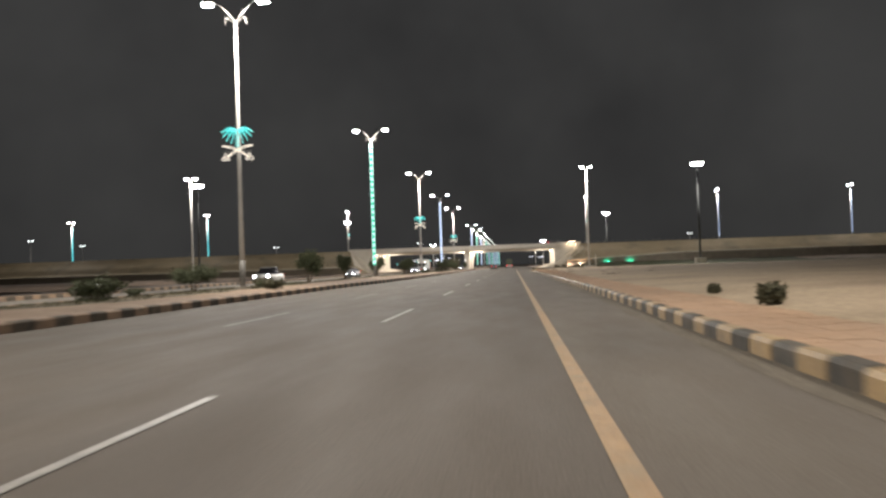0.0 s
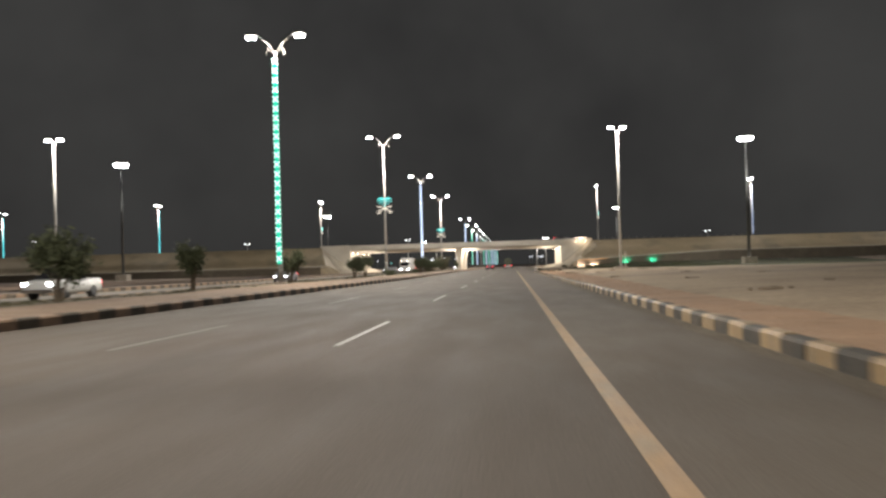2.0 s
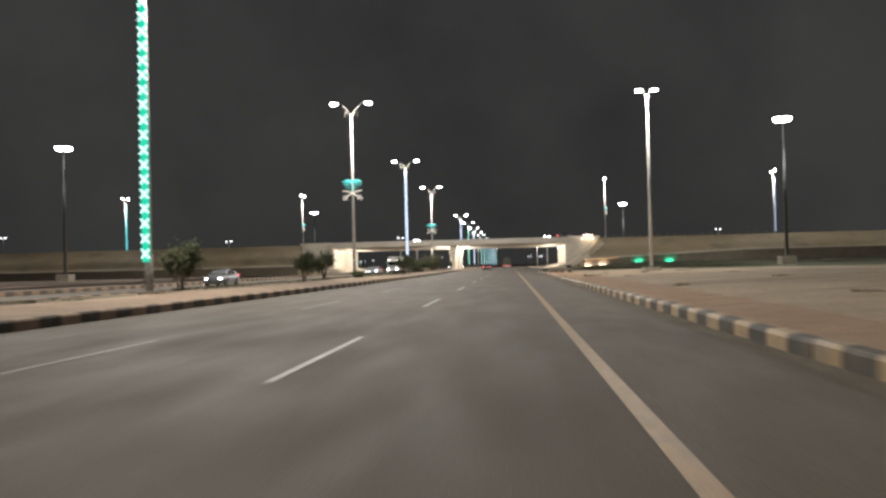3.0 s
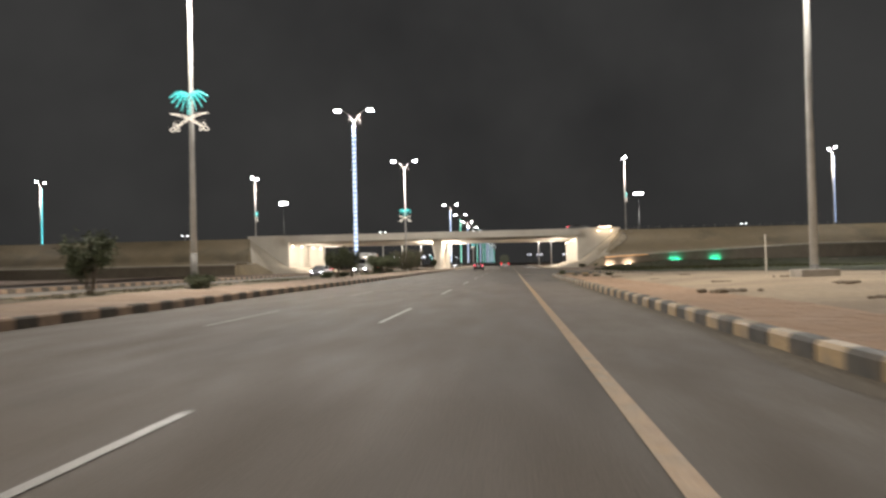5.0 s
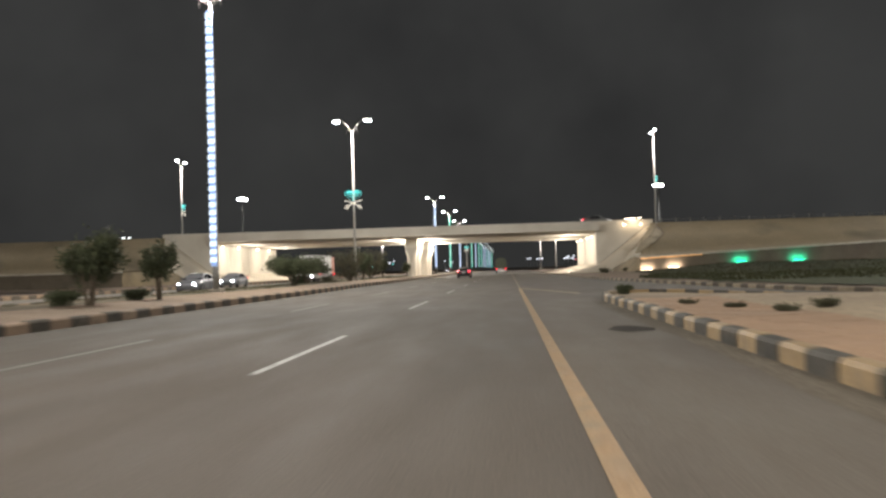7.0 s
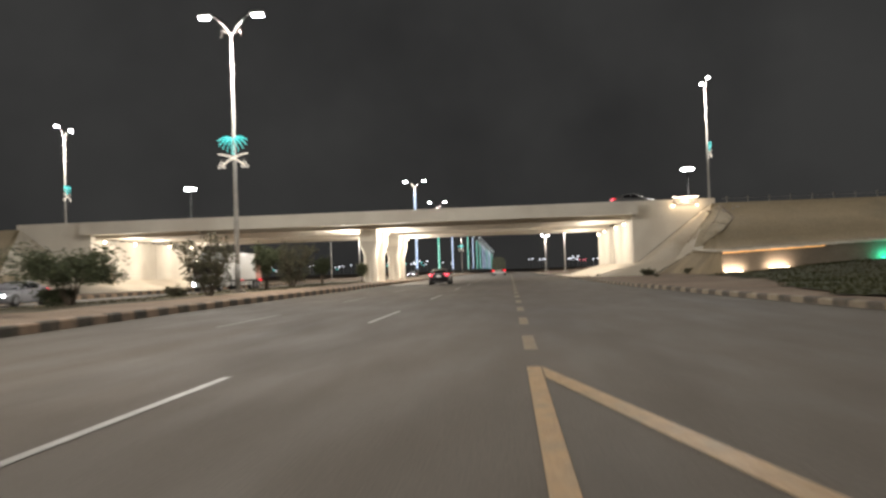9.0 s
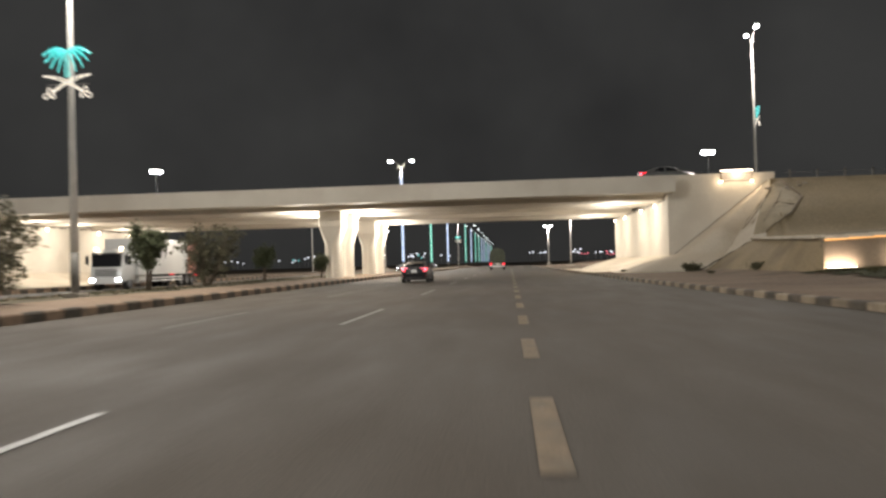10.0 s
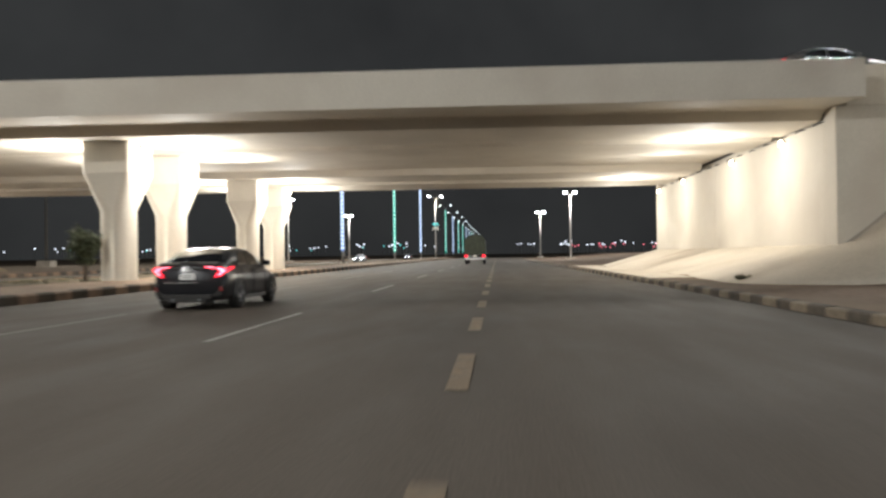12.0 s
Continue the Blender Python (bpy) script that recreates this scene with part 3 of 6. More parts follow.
# Abutments: a tall plain wall under the deck, end pilasters, wing walls along the bridge road.
for side, x, s in (("right", ABUT_R, 1), ("left", ABUT_L, -1)):
    ab = thing("abutment", "smooth cream concrete abutment wall with a row of small lamps", "wall", "abutments", kind="structure")
    a0, a1 = sorted((x, x + s * 0.9))
    for j, (y0, y1) in enumerate(((264.25, 279.36), (279.44, 295.5))):
        part("wall_panel", slab(a0, a1, y0, y1, 0.1, 5.76), CONCRETE, ab)
    part("wall_seat", slab(*sorted((x + s * 0.5, x + s * 0.9)), 264.25, 295.5, 5.762, 6.21), CONCRETE, ab)
    part("wall_joint", slab(*sorted((x + s * 0.03, x + s * 0.5)), 279.35, 279.45, 0.1, 5.76), JOINT, ab)
    rs = random.Random(7)
    pad = None
    for k in range(16):
        y = 265.1 + 2.0 * k + rs.uniform(-0.3, 0.3)
        pad = pad or part("bearing_pad", slab(-0.22, 0.22, -0.4, 0.4, 0, 0.09, 0.01), JOINT, ab)
        if pad.location.y == 0:
            pad.location = (x + s * 0.24, y, 5.762)
        else:
            share("bearing_pad", pad.data, ab, (x + s * 0.24, y, 5.762), 0, (1, rs.uniform(0.5, 1.2), 1))
    w0, w1 = sorted((x, x + s * 8.4))
    for y0, y1 in ((263.2, 264.24), (295.51, 296.1)):
        part("wing_wall", slab(w0, w1, y0, y1, 0.1, 6.18, 0.02), CONCRETE, ab)
        part("wing_parapet", slab(*sorted((x + s * 0.38, x + s * 8.2)), *((y0 - 0.003, y0 + 0.6) if y0 < 280 else (y1 - 0.6, y1 + 0.003)), 6.183, 7.62, 0.02), CONCRETE, ab)
    part("approach_slab", slab(*sorted((x + s * 0.45, x + s * 160)), 264.3, 295.4, 6.3, CREST), ASPHALT_SIDE, ab)


def wall_lamp(x, y, z, s, watts=1.0, out=1.7):
    t = thing("wall_lamp", "small warm white floodlight fixed under the bridge", "lamp", "bridge lamps", (x, y, z))
    part("housing", slab(*sorted((0.0, -s * 0.12)), -0.14, 0.14, 0.05, 0.17, 0.015), BLACK_PLASTIC, t)
    part("bracket", slab(*sorted((0.0, -s * 0.05)), -0.03, 0.03, -0.06, 0.05), STEEL, t)
    part("lens", slab(*sorted((-s * 0.125, -s * 0.19)), -0.13, 0.13, -0.06, 0.15, 0.02), WARM_GLOW, t)
    # Unseen light point hung out from the lens to even the wall wash.
    point("wall_fill_light", t, (-s * out, 0, -0.75), WALL_LAMP * watts, (1.0, 0.93, 0.81), 0.4)
    return t


for y in (268.4, 275.6, 286.4, 294.4):
    wall_lamp(ABUT_R, y, 5.5, 1, 0.52, 3.4)
for y in (266.0, 273.4, 283.5, 290.8):
    wall_lamp(ABUT_L, y, 5.5, -1, 0.5, 3.4)
for y in (266.6, 272.1, 284.3, 290.4):
    for s in (-1, 1):
        wall_lamp(MID + s * 0.97, y, 5.62, -s, 0.8, 1.75)

# ---- embankments ----
APEX_Y = 263.19
WALL_Y, WALL_X = 237.0, 15.2


def front_bank(apex, s, x_of):
    """The end of the bank: a paved cone, and loose sand held by the low wall, which turns back towards the bridge."""
    top = CREST + 0.1

    def foot(theta):
        """Outer edge at a bearing from the apex: plan point and height."""
        if theta <= 222:
            r = 12.2 - 2.9 * ease((theta - 196) / 26)
            return r, 0.12 + 0.18 * ease((theta - 196) / 26)
        if theta <= 244.4:
            u = (theta - 222) / 22.4
            return 9.3 - 1.33 * u, 0.3 + 2.05 * u
        # along the return wall from its far end to the corner
        ax, ay, bx, by = -3.45, -7.19, -5.13, -25.74
        dx, dy = math.cos(radians(theta)), math.sin(radians(theta))
        ex, ey = bx - ax, by - ay
        q = clamp((ay * dx - ax * dy) / (ex * dy - ey * dx))
        return math.hypot(ax + ex * q, ay + ey * q), 2.35 - 0.33 * q

    def terrace(d, reach, low, run):
        """A steep bank down to a nearly level terrace held by the low wall."""
        toe = low + 0.28 * clamp((reach - run) / 6)
        if d < run:
            q = d / run
            return top - (top - toe) * (q + 0.12 * math.sin(2 * math.pi * q) / 6.283 * 2)
        return toe + (low - toe) * (d - run) / max(reach - run, 0.01)

    def place_at(theta, f):
        r, z1 = foot(theta)
        knee = 0.6
        paved = top - (top - 1.49) * f / knee if f < knee else 1.49 + (z1 - 1.49) * (f - knee) / (1 - knee)
        run = 8.0 + 0.8 * ease((theta - 244) / 14)
        loose = terrace(r * f, r, z1, run)
        z = paved + (loose - paved) * ease((theta - 218) / 16)
        x, y = apex + r * f * math.cos(radians(theta)), APEX_Y + r * f * math.sin(radians(theta))
        return Vector((x, y, z))

    def fan(name, t0, t1, n, material, label, rough=0.0, skirt=0.5):
        bm = bmesh.new()
        rows = []
        for th in steps(t0, t1, (t1 - t0) / n):
            row = [place_at(th, f) for f in steps(0, 1, 1 / 20)]
            for k, p in enumerate(row):
                p.z += rough * nat(p.x, p.y, 0.4, 1.0) * math.sin(math.pi * k / 20) * clamp((th - t0) / 3) * clamp((t1 - th) / 2)
            d = (row[-1] - row[-2]).normalized()
            row.append(row[-1] + Vector((0.1 * d.x, 0.1 * d.y, -skirt)))
            rows.append([bm.verts.new((x_of(p.x), p.y, p.z)) for p in row])
        for u, v in zip(rows, rows[1:]):
            for i in range(len(u) - 1):
                bm.faces.new((u[i], u[i + 1], v[i + 1], v[i]) if s > 0 else (v[i], v[i + 1], u[i + 1], u[i]))
        return tagged(smooth(part(name, bm, material)), label, "embankment", kind="structure")

    upper = [[place_at(th, f) for f in steps(0, 1, 0.05)] for th in steps(250.4, 258.2, 0.78)]
    fan("slope_cone", 180, 250.5, 36, CONCRETE_SLOPE, "pale concrete paved cone at the end of the embankment", 0.05)
    if s < 0:
        return upper
    # the paving's lower edge: a dark bar draws the shadow gap above the soil
    bm = bmesh.new()
    tube(bm, [place_at(th, 0.995) + Vector((0, -0.02, -0.05 + 0.03 * math.sin(th))) for th in steps(216, 246, 1.5)], 0.07, 0.045, 6)
    tagged(smooth(part("undercut_edge", bm, JOINT)), "dark bar drawing the shadow gap under the slope paving's edge", "drain", kind="structure")
    # washed-out joints in the paving
    for name, way, w in (("paving_joint", ((252, 0.16), (240, 0.32), (232, 0.5), (227, 0.72), (222.6, 0.98)), 0.035),
                         ("wash_channel", ((254, 0.16), (248, 0.3), (244, 0.5), (241, 0.75)), 0.04)):
        bm = bmesh.new()
        pts = []
        for (t0, f0), (t1, f1) in zip(way, way[1:]):
            for q in steps(0, 1, 0.25)[:-1] if (t1, f1) != way[-1] else steps(0, 1, 0.25):
                p = place_at(t0 + (t1 - t0) * q, f0 + (f1 - f0) * q)
                pts.append(p + Vector((0.05 * math.sin(9 * f0 + 7 * q), 0, 0.0)))
        tube(bm, pts, w, w * 0.6, 6)
        tagged(smooth(part(name, bm, STONE)), "dark washed-out joint in the slope paving", "drain", kind="structure")
    # weathered joint where the paving meets the wing wall
    bm = bmesh.new()
    top_row, low_row = [], []
    for q in steps(0, 1, 0.04):
        x, z = 13.35 + 7.3 * q, 1.36 + 5.6 * q
        w = 0.05 + 0.035 * noise.noise((q * 9, 1.3, 2.2)) + 0.03 * math.sin(math.pi * q)
        top_row.append(bm.verts.new((x - 0.02, APEX_Y - 0.006, z + w)))
        low_row.append(bm.verts.new((x + 0.04, APEX_Y - 0.07, z - 0.02)))
    for i in range(len(top_row) - 1):
        bm.faces.new((low_row[i], low_row[i + 1], top_row[i + 1], top_row[i]))
    tagged(part("wall_joint", bm, PLINTH), "dark weathered joint between wing wall and slope paving", "joint", kind="structure")
    # broken paving running out over the sand at the top of the cone, with a washed channel along its edge
    def skin(x, y):
        dx, dy = x - apex, y - APEX_Y
        theta = math.degrees(math.atan2(dy, dx)) % 360
        if theta < 258.7:
            return place_at(theta, clamp(math.hypot(dx, dy) / foot(theta)[0])).z
        return terrace(-dy, 25.74, 2.25, 8.8) + 0.05

    def edge(v):
        """Right-hand edge of the broken paving, from the crest to the ledge."""
        way = ((0.0, 21.6, 262.7), (0.3, 22.3, 260.3), (0.7, 20.2, 256.7), (1.0, 18.2, 255.75))
        for (v0, x0, y0), (v1, x1, y1) in zip(way, way[1:]):
            if v <= v1:
                q = (v - v0) / (v1 - v0)
                return Vector((x0 + (x1 - x0) * q, y0 + (y1 - y0) * q, 0))
    bm = bmesh.new()
    rows = []
    for v in steps(0, 1, 0.05):
        b = edge(v)
        a = Vector((20.5 - 3.0 * v, 262.2 - 5.9 * v, 0))
        row = []
        for u in steps(0, 1, 0.1):
            p = a.lerp(b, u)
            row.append(bm.verts.new((p.x, p.y, skin(p.x, p.y) + 0.07 * math.sin(math.pi * min(1, 0.25 + 0.72 * u)) + 0.02 * noise.noise((p.x * 2, p.y * 2, 5)))))
        rows.append(row)
    for a, b in zip(rows, rows[1:]):
        for i in range(len(a) - 1):
            bm.faces.new((a[i], b[i], b[i + 1], a[i + 1]))
    bmesh.ops.recalc_face_normals(bm, faces=bm.faces)
    if bm.faces[0].normal.z < 0:
        bmesh.ops.reverse_faces(bm, faces=bm.faces)
    tagged(smooth(part("broken_paving", bm, SPILL)), "broken pale paving spilling over the sand", "embankment", kind="structure")
    bm = bmesh.new()
    tube(bm, [Vector((edge(v).x, edge(v).y, skin(edge(v).x, edge(v).y) + 0.01)) for v in steps(0, 1, 0.08)], 0.09, 0.05, 7)
    tagged(smooth(part("wash_channel", bm, STONE)), "dark washed-out channel beside broken paving", "drain", kind="structure")
    for way in (((21.3, 261.6), (20.3, 259.6), (19.2, 257.9), (18.1, 256.6)), ((20.6, 261.9), (19.6, 260.4), (18.3, 258.9), (16.9, 257.9)), ((19.9, 259.2), (20.7, 258.6), (21.3, 258.4))):
        bm = bmesh.new()
        pts = []
        for (x0, y0), (x1, y1) in zip(way, way[1:]):
            for q in (0.0, 0.33, 0.67):
                x, y = x0 + (x1 - x0) * q, y0 + (y1 - y0) * q + 0.06 * math.sin(5 * x0 + 7 * q)
                pts.append((x, y, skin(x, y) + 0.06))
        tube(bm, pts, 0.045, 0.025, 6)
        tagged(smooth(part("paving_joint", bm, STONE)), "dark washed-out joint in the slope paving", "drain", kind="structure")
    # broken stones at the head of the channels
    rnd = random.Random(31)
    for k in range(22):
        p = place_at(rnd.uniform(250, 258), rnd.uniform(0.04, 0.13)) + Vector((rnd.uniform(-0.3, 2.6), 0, -0.02))
        bm = bmesh.new()
        r = rnd.uniform(0.09, 0.26)
        bmesh.ops.create_icosphere(bm, subdivisions=1, radius=r, matrix=Matrix.Diagonal((1.4, 1.0, 0.55, 1)))
        for v in bm.verts:
            v.co += Vector([rnd.uniform(-0.25, 0.25) * r for _ in range(3)])
        ob = tagged(part("rubble_stone", bm, PLINTH), "broken grey stone lying on the embankment slope", "stone", "rubble on the bank")
        ob.matrix_basis = pose(p.x, p.y, p.z, 0, 0, rnd.uniform(0, 180))
    return upper


def bank(s, x_of):
    """s: 1 right, -1 left; x_of maps the right-hand x to the side built."""
    apex = 20.9

    def z_at(theta, f, foot):
        knee, top = 0.6, CREST + 0.1
        paved = top - (top - 1.49) * (f / knee) if f < knee else 1.49 + (foot - 1.49) * (f - knee) / (1 - knee)
        toe = foot + 1.9 * ease((theta - 252) / 7)
        loose = top - (top - toe) * f ** 0.75
        return paved + (loose - paved) * ease((theta - 226) / 33)

    bm2 = bmesh.new()
    rows = [[bm2.verts.new((x_of(p.x), p.y, p.z)) for p in row] for row in front_bank(apex, s, x_of)]
    # the long side of the bank, above the low wall
    bm = bm2
    for x_top, x_low in [(apex, 15.77 + (apex - 15.77) * q) for q in steps(0, 1, 0.25)] + [(x, x) for x in steps(22, 200, 3.0)]:
        row = []
        for f in steps(0, 1, 1 / 20):
            x = x_top + (x_low - x_top) * f
            y = APEX_Y - (APEX_Y - WALL_Y - 0.45) * f
            cap = 2.02 + (0.04 * clamp(x - WALL_X, 0, 32) if s > 0 else -0.06)
            d = APEX_Y - y
            toe = cap + 0.28
            z = CREST + 0.1 - (CREST + 0.1 - toe) * (d / 8.8 + 0.038 * math.sin(2 * math.pi * d / 8.8)) if d < 8.8 else toe + (cap - toe) * (d - 8.8) / 16.94
            z += nat(x, y, 0.3, 0.12) * math.sin(math.pi * min(f * 1.4, 1)) * clamp((x - 20) / 6)
            row.append(bm.verts.new((x_of(x), y, z)))
        rows.append(row)
    for u, v in zip(rows, rows[1:]):
        for i in range(len(u) - 1):
            bm.faces.new((u[i], u[i + 1], v[i + 1], v[i]) if s < 0 else (v[i], v[i + 1], u[i + 1], u[i]))
    tagged(smooth(part("bank_side", bm, BANK)), "long sandy embankment carrying the bridge road", "embankment", kind="structure")
    # paving below the abutment wall, and the far cone
    bm = bmesh.new()
    prof = [(13.58, 1.49), (8.7, 0.12), (8.6, -0.05)]
    for y0, y1 in ((APEX_Y, 271.6), (271.63, 279.6), (279.63, 287.6), (287.63, 296.1)):
        p = [bm.verts.new((x_of(x), y0, z)) for x, z in prof]
        q = [bm.verts.new((x_of(x), y1, z)) for x, z in prof]
        for i in range(len(prof) - 1):
            bm.faces.new((p[i], p[i + 1], q[i + 1], q[i]) if s > 0 else (q[i], q[i + 1], p[i + 1], p[i]))
    bmesh.ops.recalc_face_normals(bm, faces=bm.faces)
    tagged(part("slope_paving", bm, CONCRETE_SLOPE), "concrete slope paving under the bridge end", "embankment", kind="structure")
    bm = bmesh.new()
    rows = []
    for th in steps(180, 90, 6):
        rows.append([bm.verts.new((x_of(apex + 12.2 * f * math.cos(radians(th))), 296.1 + 12.2 * f * math.sin(radians(th)), z_at(180, f, 0.1))) for f in steps(0, 1, 0.1)])
    for u, v in zip(rows, rows[1:]):
        for i in range(len(u) - 1):
            bm.faces.new((u[i], u[i + 1], v[i + 1], v[i]))
    bmesh.ops.recalc_face_normals(bm, faces=bm.faces)
    tagged(smooth(part("slope_cone_back", bm, CONCRETE_SLOPE)), "concrete paved cone behind the bridge", "embankment", kind="structure")
    bm = bmesh.new()
    prism(bm, [(296.1, CREST + 0.05), (320, 0.0), (296.1, 0.0)], x_of(apex), x_of(200))
    tagged(part("bank_back", bm, BANK), "sandy embankment behind the bridge", "embankment", kind="structure")
    # guard rail on the crest
    if s < 0:
        return
    rail = thing("guard_rail", "low steel guard rail along the top of the embankment", "guard rail", kind="structure")
    post = None
    for x in steps(22.5, 62, 2.05):
        if post is None:
            post = part("post", slab(-0.06, 0.06, -0.05, 0.05, -0.3, 0.72), SLEEVE, rail)
            post.location = (x_of(x), APEX_Y + 0.35, CREST + 0.05)
        else:
            share("post", post.data, rail, (x_of(x), APEX_Y + 0.35, CREST + 0.05))
    part("rail", slab(*sorted((x_of(22), x_of(62))), APEX_Y + 0.27, APEX_Y + 0.3, CREST + 0.52, CREST + 0.545), POLE_DARK, rail)


bank(1, lambda x: x)
bank(-1, lambda x: ABUT_L + ABUT_R - x)

# Low retaining wall with floodlights.
lw = thing("low_wall", "low rendered retaining wall with capping blocks, washed by ground floodlights", "wall", kind="structure")
b = bmesh.new()
pts = [(WALL_X, 1.86), (47, 3.14), (140, 3.3)]
for (x0, z0), (x1, z1) in zip(pts, pts[1:]):
    v = [b.verts.new(p) for p in ((x0, WALL_Y, 0), (x1, WALL_Y, 0), (x1, WALL_Y, z1), (x0, WALL_Y, z0), (x0, WALL_Y + 0.35, 0), (x1, WALL_Y + 0.35, 0), (x1, WALL_Y + 0.35, z1), (x0, WALL_Y + 0.35, z0))]
    for f in ((0, 1, 2, 3), (5, 4, 7, 6), (3, 2, 6, 7), (0, 3, 7, 4), (1, 5, 6, 2)):
        b.faces.new([v[i] for i in f])
WALL_RENDER = surface("wall_render", (0.125, 0.10, 0.07), (0.095, 0.077, 0.055), scale=0.6, rough=0.9, fine=9, fine_amount=0.15, bump=0.9, bump_scale=4, stain=(0.10, 0.075, 0.055), stain_scale=0.5)
part("wall_face", b, WALL_RENDER, lw)
CAP_STONE = surface("cap_stone", (0.46, 0.41, 0.33), (0.38, 0.335, 0.265), scale=0.8, rough=0.85, fine=14, fine_amount=0.15, bump=0.2, bump_scale=14)
# the wall turns back to the bridge: a battered face between the corner and the paved cone
b = bmesh.new()
rows = []
for q in steps(0, 1, 0.05):
    hi = Vector((15.2 + 2.3 * q, 237.0 + 19.0 * q, 1.9 + 0.4 * q))
    lo = Vector((15.16 - 1.16 * q ** 0.6, 236.99 + 20.2 * q, 0.02))
    rows.append([b.verts.new(lo.lerp(hi, f) + Vector((0, 0, 0.12 * math.sin(math.pi * f) * q))) for f in steps(0, 1, 0.125)])
for u, v in zip(rows, rows[1:]):
    for i in range(len(u) - 1):
        b.faces.new((v[i], v[i + 1], u[i + 1], u[i]))
smooth(part("return_face", b, APRON, lw))
for q in range(17):
    m = pose(15.26 + 0.1385 * q, 237.45 + 1.091 * q, 1.9 + 0.0235 * q, 0, 0, 82.8)
    ob = part("cap_block", slab(0, 1.07, -0.12, 0.36, 0.0, 0.15, 0.02), CAP_STONE, lw)
    ob.matrix_basis = m
b = slab(15.25, 22.1, WALL_Y - 0.05, WALL_Y - 0.004, 1.76, 1.855)
for v in b.verts:
    v.co.z += 0.04025 * (v.co.x - WALL_X)
part("light_strip", b, WARM_STRIP, lw, "warm glowing strip under the capping")
cap = None
for k in range(62):
    x = WALL_X + 0.02 + 1.1 * k
    z = 1.862 + (0.04025 * (x - WALL_X) if x < 47 else 1.28 + 0.00172 * (x - 47)) - 0.03
    if cap is None:
        cap = part("cap_block", slab(0, 1.08, -0.16, 0.42, 0.03, 0.2, 0.02), CAP_STONE, lw)
        cap.location = (x, WALL_Y, z)
    else:
        share("cap_block", cap.data, lw, (x, WALL_Y, z))

lw = thing("low_wall", "low unlit rendered retaining wall with capping blocks before the sandy bank", "wall", kind="structure")
MIRROR = ABUT_L + ABUT_R
part("wall_face", slab(MIRROR - 160, MIRROR - WALL_X, WALL_Y, WALL_Y + 0.35, 0, 1.83), WALL_RENDER, lw)
b = bmesh.new()
rows = []
for q in steps(0, 1, 0.05):
    hi = Vector((MIRROR - 15.2 - 2.3 * q, 237.0 + 19.0 * q, 1.86 + 0.4 * q))
    lo = Vector((MIRROR - 15.16 + 1.16 * q ** 0.6, 236.99 + 20.2 * q, 0.02))
    rows.append([b.verts.new(lo.lerp(hi, f) + Vector((0, 0, 0.12 * math.sin(math.pi * f) * q))) for f in steps(0, 1, 0.125)])
for u, v in zip(rows, rows[1:]):
    for i in range(len(u) - 1):
        b.faces.new((u[i], u[i + 1], v[i + 1], v[i]))
smooth(part("return_face", b, APRON, lw))
for k in range(60):
    share("cap_block", cap.data, lw, (MIRROR - WALL_X - 1.1 - 1.1 * k, WALL_Y, 1.8))


def flood(x, colour, lens, watts, label):
    z = 0.19 + berm(x, WALL_Y)
    t = thing("ground_floodlight", label, "floodlight", "wall floodlights", (x, WALL_Y - 0.42, z))
    part("housing", slab(-0.68, 0.68, -0.09, 0.05, 0.0, 0.09, 0.015), BLACK_PLASTIC, t)
    part("lens", slab(-0.65, 0.65, 0.0, 0.062, 0.092, 0.105), lens, t)
    for k in (-0.5, 0.5):
        part("bracket", slab(k - 0.03, k + 0.03, -0.03, 0.03, -0.12, -0.002), STEEL, t)
    d = bpy.data.lights.new("flood_light", "AREA")
    d.shape, d.size, d.size_y, d.energy, d.color = "RECTANGLE", 1.3, 0.06, watts, colour
    ob = new("flood_light", d)
    ob.matrix_world = look((0, 0.04, 0.13), (0, 0.6, 0.30))
    ob.parent = t


for x in (15.85, 18.9):
    flood(x, (1.0, 0.80, 0.62), WARM_GLOW, FLOOD, "ground floodlight washing a low wall in warm white")
for x in (26.3, 32.6):
    flood(x, (0.01, 1.0, 0.60), GREEN_SPOT, FLOOD * 0.8, "ground floodlight washing a low wall in green")

# Plaque of string lights on the wing wall.
plaque = thing("lit_plaque", "rectangular embossed plaque framed with warm string lights on the wing wall", "plaque", at=(18.35, 263.17, 7.4))
part("panel", slab(-1.2, 1.2, -0.06, 0.02, -0.36, 0.36), STONE, plaque)
bulb = None
for k in range(25):
    for z, on in ((0.42, True), (-0.42, k in (0, 1, 23, 24))):
        if not on:
            continue
        if bulb is None:
            bm = bmesh.new()
            bmesh.ops.create_icosphere(bm, subdivisions=1, radius=0.035)
            bulb = part("bulb", bm, BULB, plaque)
            bulb.location = (-1.2 + 0.1 * k, -0.1, z)
        else:
            share("bulb", bulb.data, plaque, (-1.2 + 0.1 * k, -0.1, z))
tile = None
for i in range(12):
    for j in range(4):
        if tile is None:
            tile = part("boss", slab(-0.06, 0.06, -0.1, -0.06, -0.05, 0.05, 0.02), PLATE, plaque)
            tile.location = (-1.05 + 0.19 * i, 0, -0.26 + 0.175 * j)
        else:
            share("boss", tile.data, plaque, (-1.05 + 0.19 * i + (0.05 if j % 2 else 0), 0, -0.26 + 0.175 * j))
for x in (-1.3, 1.15):
    corner = part("corner_lamp", slab(x - 0.06, x + 0.06, -0.2, -0.08, -0.5, -0.4, 0.02), BULB, plaque, "bright warm corner lamp")
    point("plaque_light", plaque, (x, -0.4, -0.45), 12, (1.0, 0.72, 0.42), 0.06)
